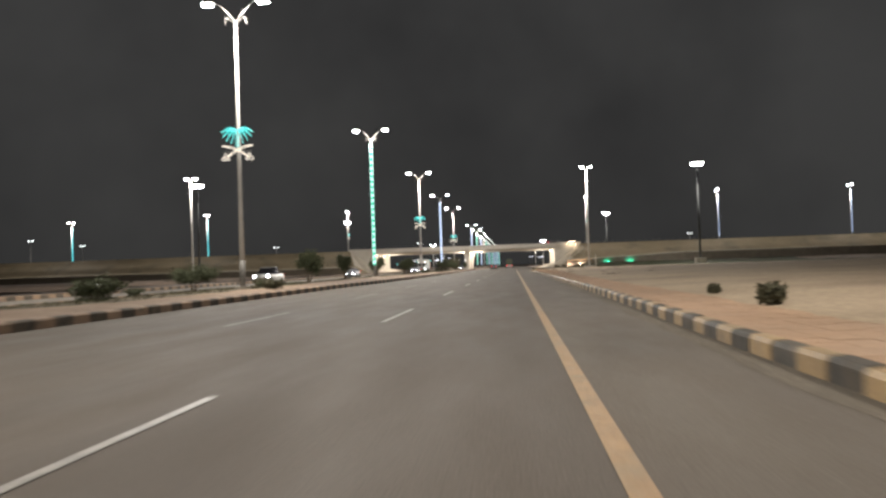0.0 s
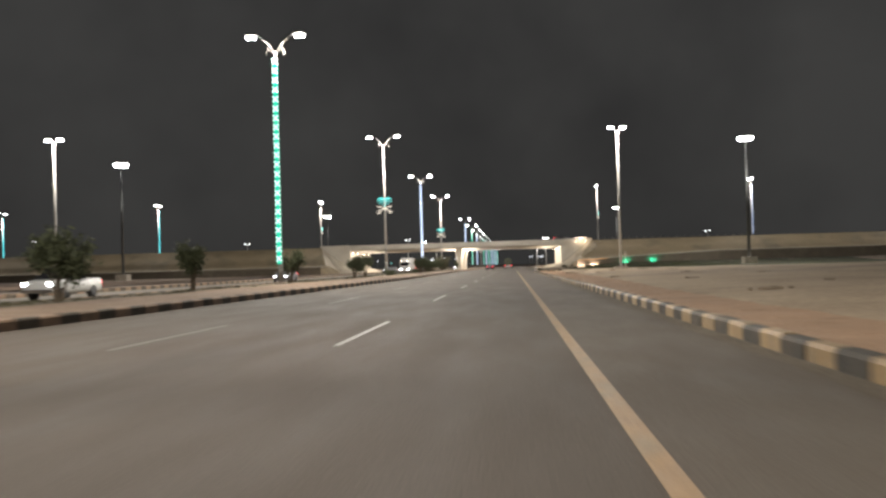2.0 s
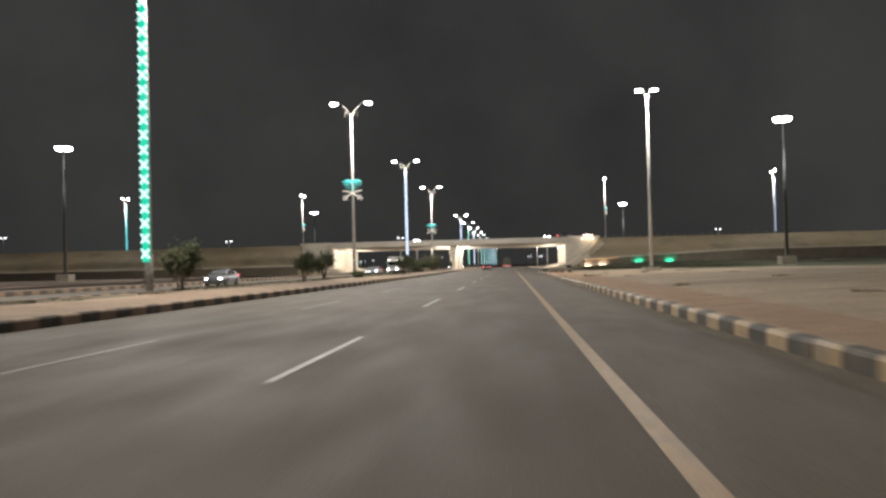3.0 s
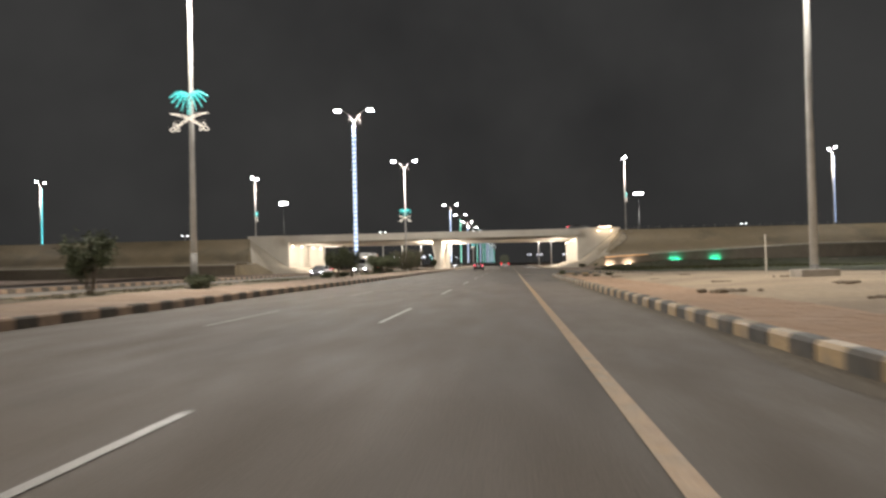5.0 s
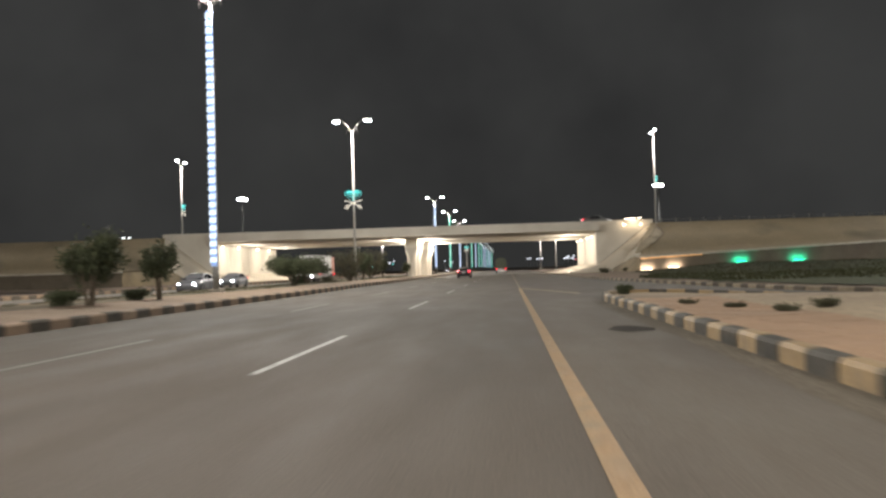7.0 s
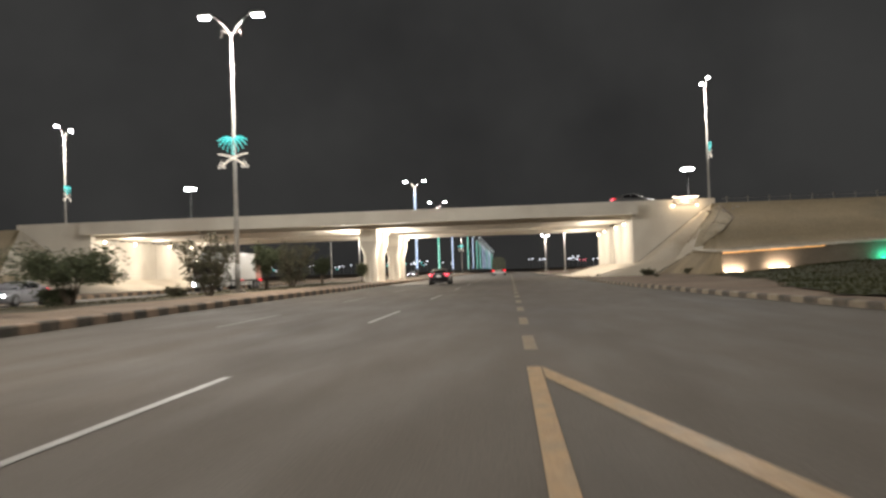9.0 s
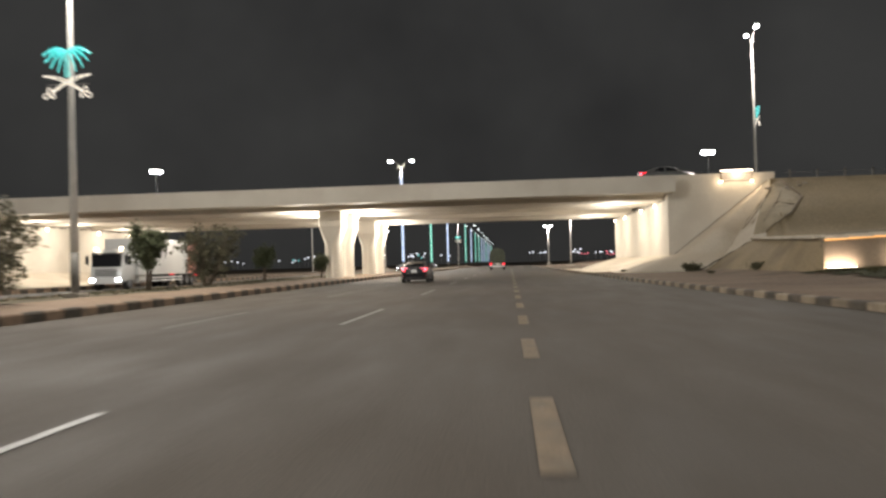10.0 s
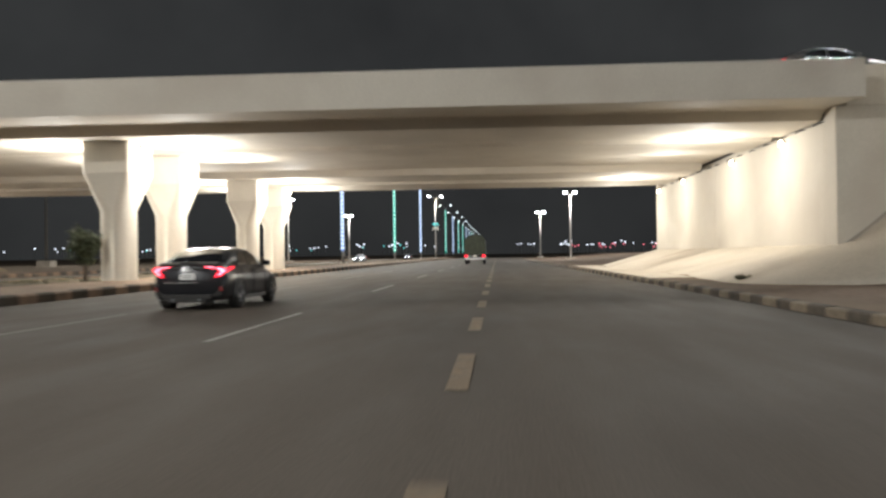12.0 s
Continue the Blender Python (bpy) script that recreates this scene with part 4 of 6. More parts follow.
# Unseen fill before the panel, standing in for the string bulbs' light.
point("plaque_light", plaque, (0, -0.8, 0.3), 170, (1.0, 0.80, 0.55), 0.2)


# ---- street lamps ----


def lamp_pole(t, height, r0, r1, dark=1.6, wide=0.36):
    round_bar(part("shaft", tube(bmesh.new(), [(0, 0, dark), (0, 0, height * 0.5), (0, 0, height)], r0 * 0.97, r1, 14), STEEL, t))
    round_bar(part("pole_base", tube(bmesh.new(), [(0, 0, -0.2), (0, 0, dark)], r0 * 1.06, r0, 14), SLEEVE, t))
    part("plinth", slab(-wide, wide, -wide, wide, -0.5, 0.08 if wide < 0.5 else 0.22, 0.03), PLINTH, t)


def lamp_head(t, s, reach, z, light, watts):
    round_bar(part("arm", tube(bmesh.new(), [(s * 0.05, 0, z - 1.2), (s * reach * 0.35, 0, z - 0.62), (s * reach * 0.75, 0, z - 0.1), (s * reach, 0, z)], 0.045, 0.035, 8), POLE_DARK, t))
    h = bmesh.new()
    prism(h, [(s * (reach - 0.15), z - 0.04), (s * (reach - 0.1), z + 0.1), (s * (reach + 0.45), z + 0.14), (s * (reach + 0.68), z + 0.06), (s * (reach + 0.68), z - 0.04)], -0.17, 0.17, "y")
    luminaire = part("luminaire", h, STEEL, t)
    part("lens", slab(*sorted((s * (reach + 0.02), s * (reach + 0.62))), -0.15, 0.15, z - 0.2, z - 0.045, 0.05), LAMP_GLOW if light else FAR_GLOW, luminaire)
    if light:
        spot("street_light", t, (s * (reach + 0.3), 0, z - 0.3), (s * (reach + 1.3), 0, 0), watts, angle=176, radius=0.2, blend=0.12)


def street_lamp(group="median lamps", light=True, reach=1.35, height=15.6, label="tall grey steel street lamp with two arms on the median"):
    t = thing("street_lamp", label, "street lamp", group)
    lamp_pole(t, height, 0.16, 0.065)
    for s in (-1, 1):
        lamp_head(t, s, reach, height + 1.15, light, STREET)
        round_bar(part("brace", tube(bmesh.new(), [(s * 0.1, 0, height - 0.1), (s * 0.55, 0, height + 0.22), (s * 0.62, 0, height - 0.25)], 0.03, 0.02, 6), POLE_DARK, t))
    return t


def add_emblem(t, top=9.33):
    """Rope-light palm over two crossed blades, fixed to the pole."""
    for s in (-1, 1):
        for dx, dz, lift in ((0.95, -0.29, 0.19), (0.86, -0.55, 0.17), (0.64, -0.76, 0.14), (0.36, -0.88, 0.09)):
            spine = [Vector((s * dx * u, -0.27, top - 0.16 + lift * math.sin(math.pi * u * 0.75) + dz * u ** 1.6)) for u in steps(0, 1, 0.125)]
            bm = bmesh.new()
            up = [bm.verts.new(p + Vector((0, 0, 0.09 * math.sin(math.pi * k / 8)))) for k, p in enumerate(spine)]
            down = [bm.verts.new(p - Vector((0, 0, 0.13 * math.sin(math.pi * k / 8) * (0.75 + 0.25 * (k % 2))))) for k, p in enumerate(spine)]
            for k in range(8):
                bm.faces.new((up[k], up[k + 1], down[k + 1], down[k]))
            bmesh.ops.remove_doubles(bm, verts=bm.verts, dist=0.001)
            bmesh.ops.solidify(bm, geom=bm.faces[:], thickness=0.02)
            frond = part("frond", bm, PALM_LEAF, t, "teal glowing palm frond")
            bm = bmesh.new()
            tube(bm, [p + Vector((0, -0.03, 0.01)) for p in spine[1:]], 0.016, 0.012, 5)
            for k in (3, 5, 7):
                tube(bm, [spine[k] + Vector((0, -0.03, 0)), spine[k] + Vector((s * 0.03, -0.03, -0.1))], 0.013, 0.01, 5)
            part("rope_light", bm, PALM_GLOW, frond)
    bm = bmesh.new()
    for o in (-0.06, 0.06):
        tube(bm, [(o + 0.03 * (-1) ** k, -0.27, top - 0.15 - 0.11 * k) for k in range(10)], 0.018, 0.018, 5)
    part("palm_trunk", bm, PALM_GLOW, t, "teal rope-light palm trunk")
    for s in (-1, 1):
        bm = bmesh.new()

        def along_blade(u, o):
            return Vector((s * (-0.62 + 1.56 * u), -0.28, top - 1.72 + 0.64 * u + 0.14 * math.sin(math.pi * u) + o * math.sin(math.pi * min(1.0, 0.12 + 0.88 * u))))
        for o in (-0.055, 0.055):
            tube(bm, [along_blade(u, o) for u in steps(0, 1, 0.1)], 0.021, 0.017, 5)
        for u in (0.12, 0.3, 0.5, 0.7, 0.85):
            tube(bm, [along_blade(u, -0.05), along_blade(u + 0.05, 0.05)], 0.012, 0.012, 4)
        c = along_blade(0, 0)
        d = Vector((s * 0.86, 0, 0.5)).normalized()
        n = Vector((-d.z, 0, d.x)) * (1 if s > 0 else -1)
        for loop in ([c - n * 0.22, c - n * 0.17 - d * 0.09, c + n * 0.17 - d * 0.09, c + n * 0.22, c + n * 0.15 + d * 0.05, c - n * 0.15 + d * 0.05, c - n * 0.22],
                     [c - d * 0.08 - n * 0.06, c - d * 0.29 - n * 0.09, c - d * 0.36 + n * 0.02, c - d * 0.27 + n * 0.09, c - d * 0.08 + n * 0.06]):
            tube(bm, loop, 0.022, 0.022, 5)
        part("blade", bm, SWORD_GLOW, t, "cream rope-light blade")
    part("emblem_bar", slab(-0.8, 0.8, -0.24, -0.21, top - 1.44, top - 1.40), POLE_DARK, t)
    part("emblem_bar", slab(-0.6, 0.6, -0.24, -0.21, top - 0.46, top - 0.42), POLE_DARK, t)


def add_strip(t, green, z0=1.3, z1=15.1, paint=None):
    tube_mat, motif_mat = paint or ((GREEN_TUBE, GREEN_MOTIF) if green else (WHITE_TUBE, WHITE_MOTIF))
    part("strip", slab(-0.16, 0.16, -0.27, -0.22, z0, z1, 0.015), tube_mat, t, "glowing light strip on the pole")
    me = None
    n = 22 if green else 32
    for k in range(n):
        z = z0 + 0.35 + (z1 - z0 - 0.6) * (k + 0.03 * math.sin(7 * k)) / (n - 1)
        if me is None:
            bm = bmesh.new()
            if green:
                for a in (-1, 1):
                    tube(bm, [(-0.17, -0.3, -0.19 * a), (0, -0.32, 0), (0.17, -0.3, 0.19 * a)], 0.035, 0.035, 5)
            else:
                for dz in (-0.09, 0.0, 0.09):
                    tube(bm, [(-0.18, -0.3, dz - 0.04), (-0.04, -0.31, dz + 0.03), (0.05, -0.31, dz - 0.03), (0.18, -0.3, dz + 0.04)], 0.03, 0.03, 5)
            ob = part("motif", bm, motif_mat, t)
            ob.location = (0, 0, z)
            me = ob.data
        else:
            share("motif", me, t, (0, 0, z))


MEDIAN_X = -15.5
palm_lamp = street_lamp(label="tall grey double-arm street lamp carrying a rope-light palm and crossed blades")
add_emblem(palm_lamp)
green_lamp = street_lamp(label="tall double-arm street lamp wrapped with a glowing green light strip")
add_strip(green_lamp, True)
white_lamp = street_lamp(label="tall double-arm street lamp with a glowing white light strip")
add_strip(white_lamp, False)
cyan_lamp = street_lamp(label="tall double-arm street lamp wrapped with a glowing cyan light strip")
add_strip(cyan_lamp, True, 1.3, 15.1, (CYAN_TUBE, CYAN_MOTIF))
placed = set()


def place(proto, m):
    if proto.name not in placed:
        placed.add(proto.name)
        proto.matrix_basis = m
        return proto
    return copy_thing(proto, m)


KINDS = [(48.8, palm_lamp), (95.3, green_lamp), (139.9, palm_lamp), (184.7, white_lamp), (227.1, palm_lamp), (323.0, white_lamp), (369.0, green_lamp), (415.5, white_lamp), (460.0, palm_lamp)]
for y, proto in KINDS:
    place(proto, pose(MEDIAN_X + {139.9: 0.41, 227.1: -0.22}.get(y, 0.0), y, 0.4))
for y in (3.0, -43.0):
    copy_thing(palm_lamp, pose(MEDIAN_X, y, 0.5))
# the bridge road's own lamps, arms across that road
for x, proto, z in ((24.5, palm_lamp, 6.2), (67.0, white_lamp, 6.75), (108.8, white_lamp, 6.6), (-55.1, palm_lamp, 4.2), (-104.0, cyan_lamp, 4.9), (-152.5, cyan_lamp, 4.0)):
    place(proto, pose(x, 279.2, z, 0, 0, 90))

# Far lamps of the row: no light of their own on the ground in view, so lens only.
far_white = street_lamp("far median lamps", False, label="distant street lamp with a glowing white light strip")
add_strip(far_white, False)
far_green = street_lamp("far median lamps", False, label="distant street lamp with a glowing green light strip")
add_strip(far_green, True)
for k in range(11):
    place(far_green if k % 3 == 0 or k % 4 == 2 else far_white, pose(MEDIAN_X, 505 + 45 * k, 0.5))


marker = thing("marker_post", "thin pale steel marker post standing in the sand", "post", at=(14.75, 151, plateau(14.75, 151)))
part("shaft", tube(bmesh.new(), [(0, 0, -0.1), (0, 0, 2.1)], 0.05, 0.045, 10), CONCRETE_SLOPE, marker)
part("post_cap", slab(-0.06, 0.06, -0.06, 0.06, 2.1, 2.14, 0.01), STEEL, marker)


def side_lamp(label, height, reach, group, light=True):
    t = thing("side_lamp", label, "street lamp", group)
    lamp_pole(t, height - 0.5, 0.17, 0.09, 0.4, 0.75)
    for s in (-1, 1):
        lamp_head(t, s, reach, height, light, STREET * 0.45)
    return t


tall_side = side_lamp("grey steel roadside lamp with two short arms on a concrete block", 16.1, 0.35, "roadside lamps")
place(tall_side, pose(12.27, 136.3, 0.45))
copy_thing(tall_side, pose(-49.5, 127.5, 0.2))
# Added out of view to brighten the verge beside the start.
copy_thing(tall_side, pose(12.2, 15.0, 0.35))
low_side = side_lamp("grey steel roadside lamp beyond the bridge", 11.2, 0.5, "roadside lamps")
place(low_side, pose(13.5, 374, 0.2))
for x, y in ((11.9, 440), (-36, 380), (-36.3, 443)):
    copy_thing(low_side, pose(x, y, 0.2))


horizon_lamp = side_lamp("distant roadside lamp with two lit heads", 12.3, 0.5, "distant roadside lamps", False)
place(horizon_lamp, pose(-103.6, 361, 0.0))
for x, y, z in ((-201, 377, 1.36), (-186, 310, 1.36), (-41.3, 372, 1.0), (86, 415, 1.13)):
    copy_thing(horizon_lamp, pose(x, y, 0.0)).scale = (1, 1, z)


def high_mast(power=1.0):
    t = thing("high_mast", "high mast with a crown of floodlights on a concrete block", "high mast light", "interchange masts")
    round_bar(part("shaft", tube(bmesh.new(), [(0, 0, 0.2), (0, 0, 11), (0, 0, 22)], 0.3, 0.13, 14), MAST_DARK, t))
    part("plinth", slab(-1.1, 1.1, -1.1, 1.1, -0.8, 0.5, 0.04), PLINTH, t)
    ring = [(0.75 * math.cos(q), 0.75 * math.sin(q), 22) for q in steps(0, 2 * math.pi, math.pi / 8)]
    part("crown_ring", tube(bmesh.new(), ring, 0.05, 0.05, 6, cap=False), STEEL, t)
    head = None
    tilt = Matrix.Translation((0.95, 0, 21.6)) @ Matrix.Rotation(radians(38), 4, "Y")
    for k in range(8):
        q = math.pi * k / 4
        if head is None:
            bm = slab(-0.12, 0.18, -0.32, 0.32, -0.3, 0.36, 0.03)
            bmesh.ops.transform(bm, matrix=tilt, verts=bm.verts)
            head = part("floodlight", bm, STEEL, t)
            bm = slab(0.182, 0.26, -0.3, 0.3, -0.27, 0.33, 0.03)
            bmesh.ops.transform(bm, matrix=tilt, verts=bm.verts)
            lens = part("lens", bm, LAMP_GLOW, head)
        else:
            h = share("floodlight", head.data, t, (0, 0, 0), q)
            share("lens", lens.data, h)
    for k in range(3):
        q = radians(120 * k + 30)
        spot("mast_light", t, (1.2 * math.cos(q), 1.2 * math.sin(q), 21.3), (15 * math.cos(q), 15 * math.sin(q), 10.5), MAST * 0.75 * power, (0.97, 1.0, 0.96), 136, 0.4, 0.3)
    return t


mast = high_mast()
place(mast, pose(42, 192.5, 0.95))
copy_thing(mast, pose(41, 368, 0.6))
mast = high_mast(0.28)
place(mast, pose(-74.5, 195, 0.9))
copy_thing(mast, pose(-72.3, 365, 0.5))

# ---- plants and stones ----
def tree(seed, height, spread, label, leaf=LEAF, dense=420, trunks=3, low=0.25, category="tree", name="tree", fan=False):
    rnd = random.Random(seed)
    t = thing(name, label, category, "median trees" if category == "tree" else "bushes")
    wood = bmesh.new()
    tips = []
    for k in range(trunks):
        a = 2 * math.pi * k / trunks + rnd.uniform(-0.5, 0.5)
        lean = spread * (rnd.uniform(0.15, 0.75) if fan else rnd.uniform(0.25, 0.5))
        top = Vector((lean * math.cos(a), lean * math.sin(a), height * rnd.uniform(0.6, 0.75)))
        mid = top * 0.5 + Vector((rnd.uniform(-0.1, 0.1), rnd.uniform(-0.1, 0.1), height * 0.05))
        if fan:
            top.z = height * rnd.uniform(0.62, 0.98)
            mid = top * 0.5 + Vector((rnd.uniform(-0.08, 0.08), rnd.uniform(-0.08, 0.08), -0.06 * height))
        foot = Vector((0.07 * math.cos(a), 0.07 * math.sin(a), -0.15))
        tube(wood, [foot, mid, top], (0.022 if fan else 0.045) * height ** 0.5, 0.014 if fan else 0.02, 7)
        for j in range(9 if fan else 6):
            u = rnd.uniform(0.2, 1.0) if fan else rnd.uniform(0.45, 1.0)
            p = foot.lerp(mid, u / 0.5) if fan and u < 0.5 else mid.lerp(top, max(0.0, (u - 0.45) / 0.55))
            b = a + rnd.uniform(-1.6, 1.6)
            r = spread * (rnd.uniform(0.12, 0.32) if fan else rnd.uniform(0.25, 0.6))
            q = p + Vector((r * math.cos(b), r * math.sin(b), height * rnd.uniform(0.02, 0.3)))
            tube(wood, [p, p.lerp(q, 0.5) + Vector((0, 0, 0.08)), q], 0.02, 0.008, 5)
            tips += [q, p.lerp(q, 0.6)]
            for i in range(2):
                q2 = q + Vector((rnd.uniform(-0.4, 0.4), rnd.uniform(-0.4, 0.4), rnd.uniform(-0.15, 0.35))) * spread * 0.5
                tube(wood, [q, q2], 0.009, 0.004, 4)
                tips.append(q2)
    part("trunk", wood, BARK, t)
    crown = bmesh.new()
    for k in range(dense):
        c = rnd.choice(tips) + Vector([rnd.gauss(0, (0.055 if fan else 0.14) * spread) for _ in range(2)] + [rnd.gauss(0, (0.025 if fan else 0.08) * height)])
        if c.z < low * height:
            continue
        for j in range(3):
            o = c + Vector([rnd.uniform(-0.12, 0.12) for _ in range(3)])
            d = Vector((rnd.gauss(0, 1), rnd.gauss(0, 1), rnd.gauss(0, 0.7))).normalized() * rnd.uniform(0.06, 0.14)
            n = d.cross(Vector((rnd.gauss(0, 1), rnd.gauss(0, 1), rnd.gauss(0, 1)))).normalized() * rnd.uniform(0.02, 0.045)
            crown.faces.new([crown.verts.new(o + v) for v in (-d, n, d, -n)])
    if category == "bush":
        for k in range(dense * 3):
            q, h = rnd.uniform(0, 6.283), rnd.random() ** 0.7
            r = 0.8 * spread * math.sqrt(rnd.random()) * math.sqrt(max(0.05, 1 - h * h)) * (0.85 + 0.3 * noise.noise((math.cos(q) * 1.5, math.sin(q) * 1.5, seed)))
            o = Vector((r * math.cos(q), r * math.sin(q), 0.95 * height * h))
            d = Vector((rnd.gauss(0, 1), rnd.gauss(0, 1), rnd.gauss(0.3, 0.7))).normalized() * rnd.uniform(0.05, 0.12)
            n = d.cross(Vector((rnd.gauss(0, 1), rnd.gauss(0, 1), rnd.gauss(0, 1)))).normalized() * rnd.uniform(0.015, 0.035)
            crown.faces.new([crown.verts.new(o + v) for v in (-d, n, d, -n)])
    part("crown", crown, leaf, t)
    return t


acacia = tree(3, 3.0, 2.1, "thorny acacia fanning out from its foot, thin foliage, on the median", LEAF_DRY, 1200, 11, 0.14, fan=True)
umbrella = tree(41, 2.2, 2.2, "low spreading acacia with a dense flat dark crown on the median", LEAF, 2600, 5, 0.42)
round_tree = tree(8, 2.6, 1.15, "small dark evergreen tree with a rounded crown on the median", LEAF, 1500, 4, 0.22)
slim = tree(11, 2.5, 0.8, "slim dark young tree on the median", LEAF, 1000, 3, 0.26)
bush = tree(17, 0.8, 0.9, "low dense green bush growing in the sand", LEAF, 420, 5, 0.05, "bush", "bush")
verge_bush = tree(29, 0.4, 0.17, "small round dusty green bush on the sandy verge", LEAF_DRY, 320, 5, 0.05, "bush", "bush")
dry_bush = tree(23, 0.55, 0.8, "low dry desert shrub on the sand", LEAF_DRY, 260, 5, 0.05, "bush", "bush")
# x, y, turn, size
PLANTS = ((umbrella, ((-16.6, 209.5, 0.0, 0.92), (-15.0, 199.0, 2.1, 0.85), (-17.9, 47.4, 4.4, 0.6))),
          (acacia, ((-15.2, 221.0, 1.2, 1.0), (-17.0, 244.2, 4.0, 1.12))),
          (round_tree, ((-17.0, 70.5, 0.4, 0.95), (-16.2, 100.4, 2.0, 0.85), (-15.8, 123.0, 1.1, 0.8), (-16.4, 132.5, 3.0, 0.86), (-14.2, 168.6, 1.9, 0.92))),
          (slim, ((-16.2, 81.6, 0.2, 0.95), (-13.9, 173.6, 2.7, 0.88), (-16.2, 234.5, 0.9, 1.2), (-17.4, 257.0, 2.5, 1.0), (-15.0, 265.2, 1.4, 0.8))),
          (verge_bush, ((5.9, 26.0, 0.0, 0.75), (5.6, 19.6, 1.0, 1.0))),
          (bush, ((-19.4, 43.2, 2.0, 0.5), (-17.0, 34.5, 0.5, 1.1), (-15.0, 168.2, 0.9, 0.65), (-14.7, 173.2, 0.3, 0.55), (-15.4, 52.6, 2.2, 0.5),
                  (-14.6, 139.3, 1.3, 0.78), (4.2, 170.2, 0.7, 0.5), (-17.4, 209.9, 1.8, 0.85))),
          (dry_bush, ((9.3, 261.5, 0.3, 0.55), (12.6, 247.9, 1.0, 0.5), (5.7, 157.9, 0.4, 0.55), (5.2, 159.6, 1.7, 0.5), (6.6, 158.2, 2.9, 0.6), (4.6, 161.7, 0.9, 0.5), (15.2, 246.1, 2.2, 1.0), (13.25, 256.0, 1.1, 0.95),
                      (-16.9, 57.0, 0.6, 1.0), (-17.7, 222.6, 1.5, 0.9), (-13.4, 48.0, 3.0, 0.9))))
for proto, spots in PLANTS:
    for x, y, a, k in spots:
        z = median_z(x, y) if x < 0 else plateau(x, y) if y < 172 else 0.2
        ob = place(proto, pose(x, y, z - 0.03, 0, 0, math.degrees(a)))
        flat = 1.0 if x < 0 or k > 0.9 else 0.85 if proto in (bush, verge_bush) else 0.55
        wide = k if x < 0 or k >= 0.7 else 0.66 * k
        ob.scale = (wide, wide, k * flat)


def clod(seed, label):
    """A flat heap of dry weeds and clods."""
    rnd = random.Random(seed)
    bm = bmesh.new()
    for k in range(26):
        c = Vector((rnd.gauss(0, 0.32), rnd.gauss(0, 0.2), 0.0))
        r = rnd.uniform(0.05, 0.14)
        m = Matrix.Translation(c + Vector((0, 0, r * 0.25))) @ Matrix.Rotation(rnd.uniform(0, 3), 4, "Z") @ Matrix.Diagonal((r * 1.5, r, r * 0.6, 1))
        res = bmesh.ops.create_icosphere(bm, subdivisions=1, radius=1.0, matrix=m)
        for v in res["verts"]:
            v.co += Vector([rnd.uniform(-0.02, 0.02) for _ in range(3)])
    return tagged(part("clod_heap", bm, STONE), label, "debris", "clods on the sand")


heap = clod(5, "flat heap of dark clods and dry weeds on sand")
for k, (x, y) in enumerate(((6.3, 126.2), (8.2, 120.5), (10.3, 128.0), (8.0, 134.0), (11.6, 137.5), (7.0, 143.0), (9.4, 147.5), (13.5, 129.0), (16.5, 139.0), (6.4, 152.0), (8.8, 155.0), (14.5, 118.0), (7.6, 66.0), (11.5, 72.0), (9.0, 83.5), (15.0, 92.0), (12.4, 101.0), (6.6, 95.0))):
    m = pose(x, y, plateau(x, y), 0, 0, 47 * k)
    if k == 0:
        heap.matrix_basis = m
    else:
        ob = copy_thing(heap, m)
        s = 0.38 + 0.2 * ((k * 7) % 5) / 2
        ob.scale = (s, s, s)


# ---- vehicles ----
def loft(bm, sections, closed=True):
    rings = [[bm.verts.new(p) for p in s] for s in sections]
    n = len(rings[0])
    for u, v in zip(rings, rings[1:]):
        for k in range(n):
            bm.faces.new((u[k], u[(k + 1) % n], v[(k + 1) % n], v[k]))
    bm.faces.new(rings[0][::-1])
    bm.faces.new(rings[-1])
    bmesh.ops.recalc_face_normals(bm, faces=bm.faces)
    return bm


def ring_at(y, w, z0, z1, r=0.12, tuck=0.06):
    """Outline of a body across its length: rounded, tucked in at sill and shoulder."""
    return [(-w + tuck, y, z0), (w - tuck, y, z0), (w - 0.01, y, z0 + r), (w, y, (z0 + z1) / 2), (w - 0.02, y, z1 - r), (w - tuck - 0.04, y, z1),
            (-w + tuck + 0.04, y, z1), (-w + 0.02, y, z1 - r), (-w, y, (z0 + z1) / 2), (-w + 0.01, y, z0 + r)]


def wheel(t, x, y, r=0.33, w=0.22):
    s = 1 if x > 0 else -1
    tyre = smooth(part("tyre", tube(bmesh.new(), [(x - s * w, y, r), (x - s * w * 0.9, y, r), (x - s * 0.02, y, r), (x, y, r)], r, r, 24), RUBBER, t))
    part("rim", tube(bmesh.new(), [(x - s * 0.03, y, r), (x + s * 0.006, y, r)], r * 0.66, r * 0.62, 16), RIM, tyre)
    bm = bmesh.new()
    for k in range(5):
        a = 2 * math.pi * k / 5
        tube(bm, [(x + s * 0.012, y, r), (x + s * 0.012, y + r * 0.6 * math.cos(a), r + r * 0.6 * math.sin(a))], 0.03, 0.035, 5)
    part("spokes", bm, RIM, tyre)


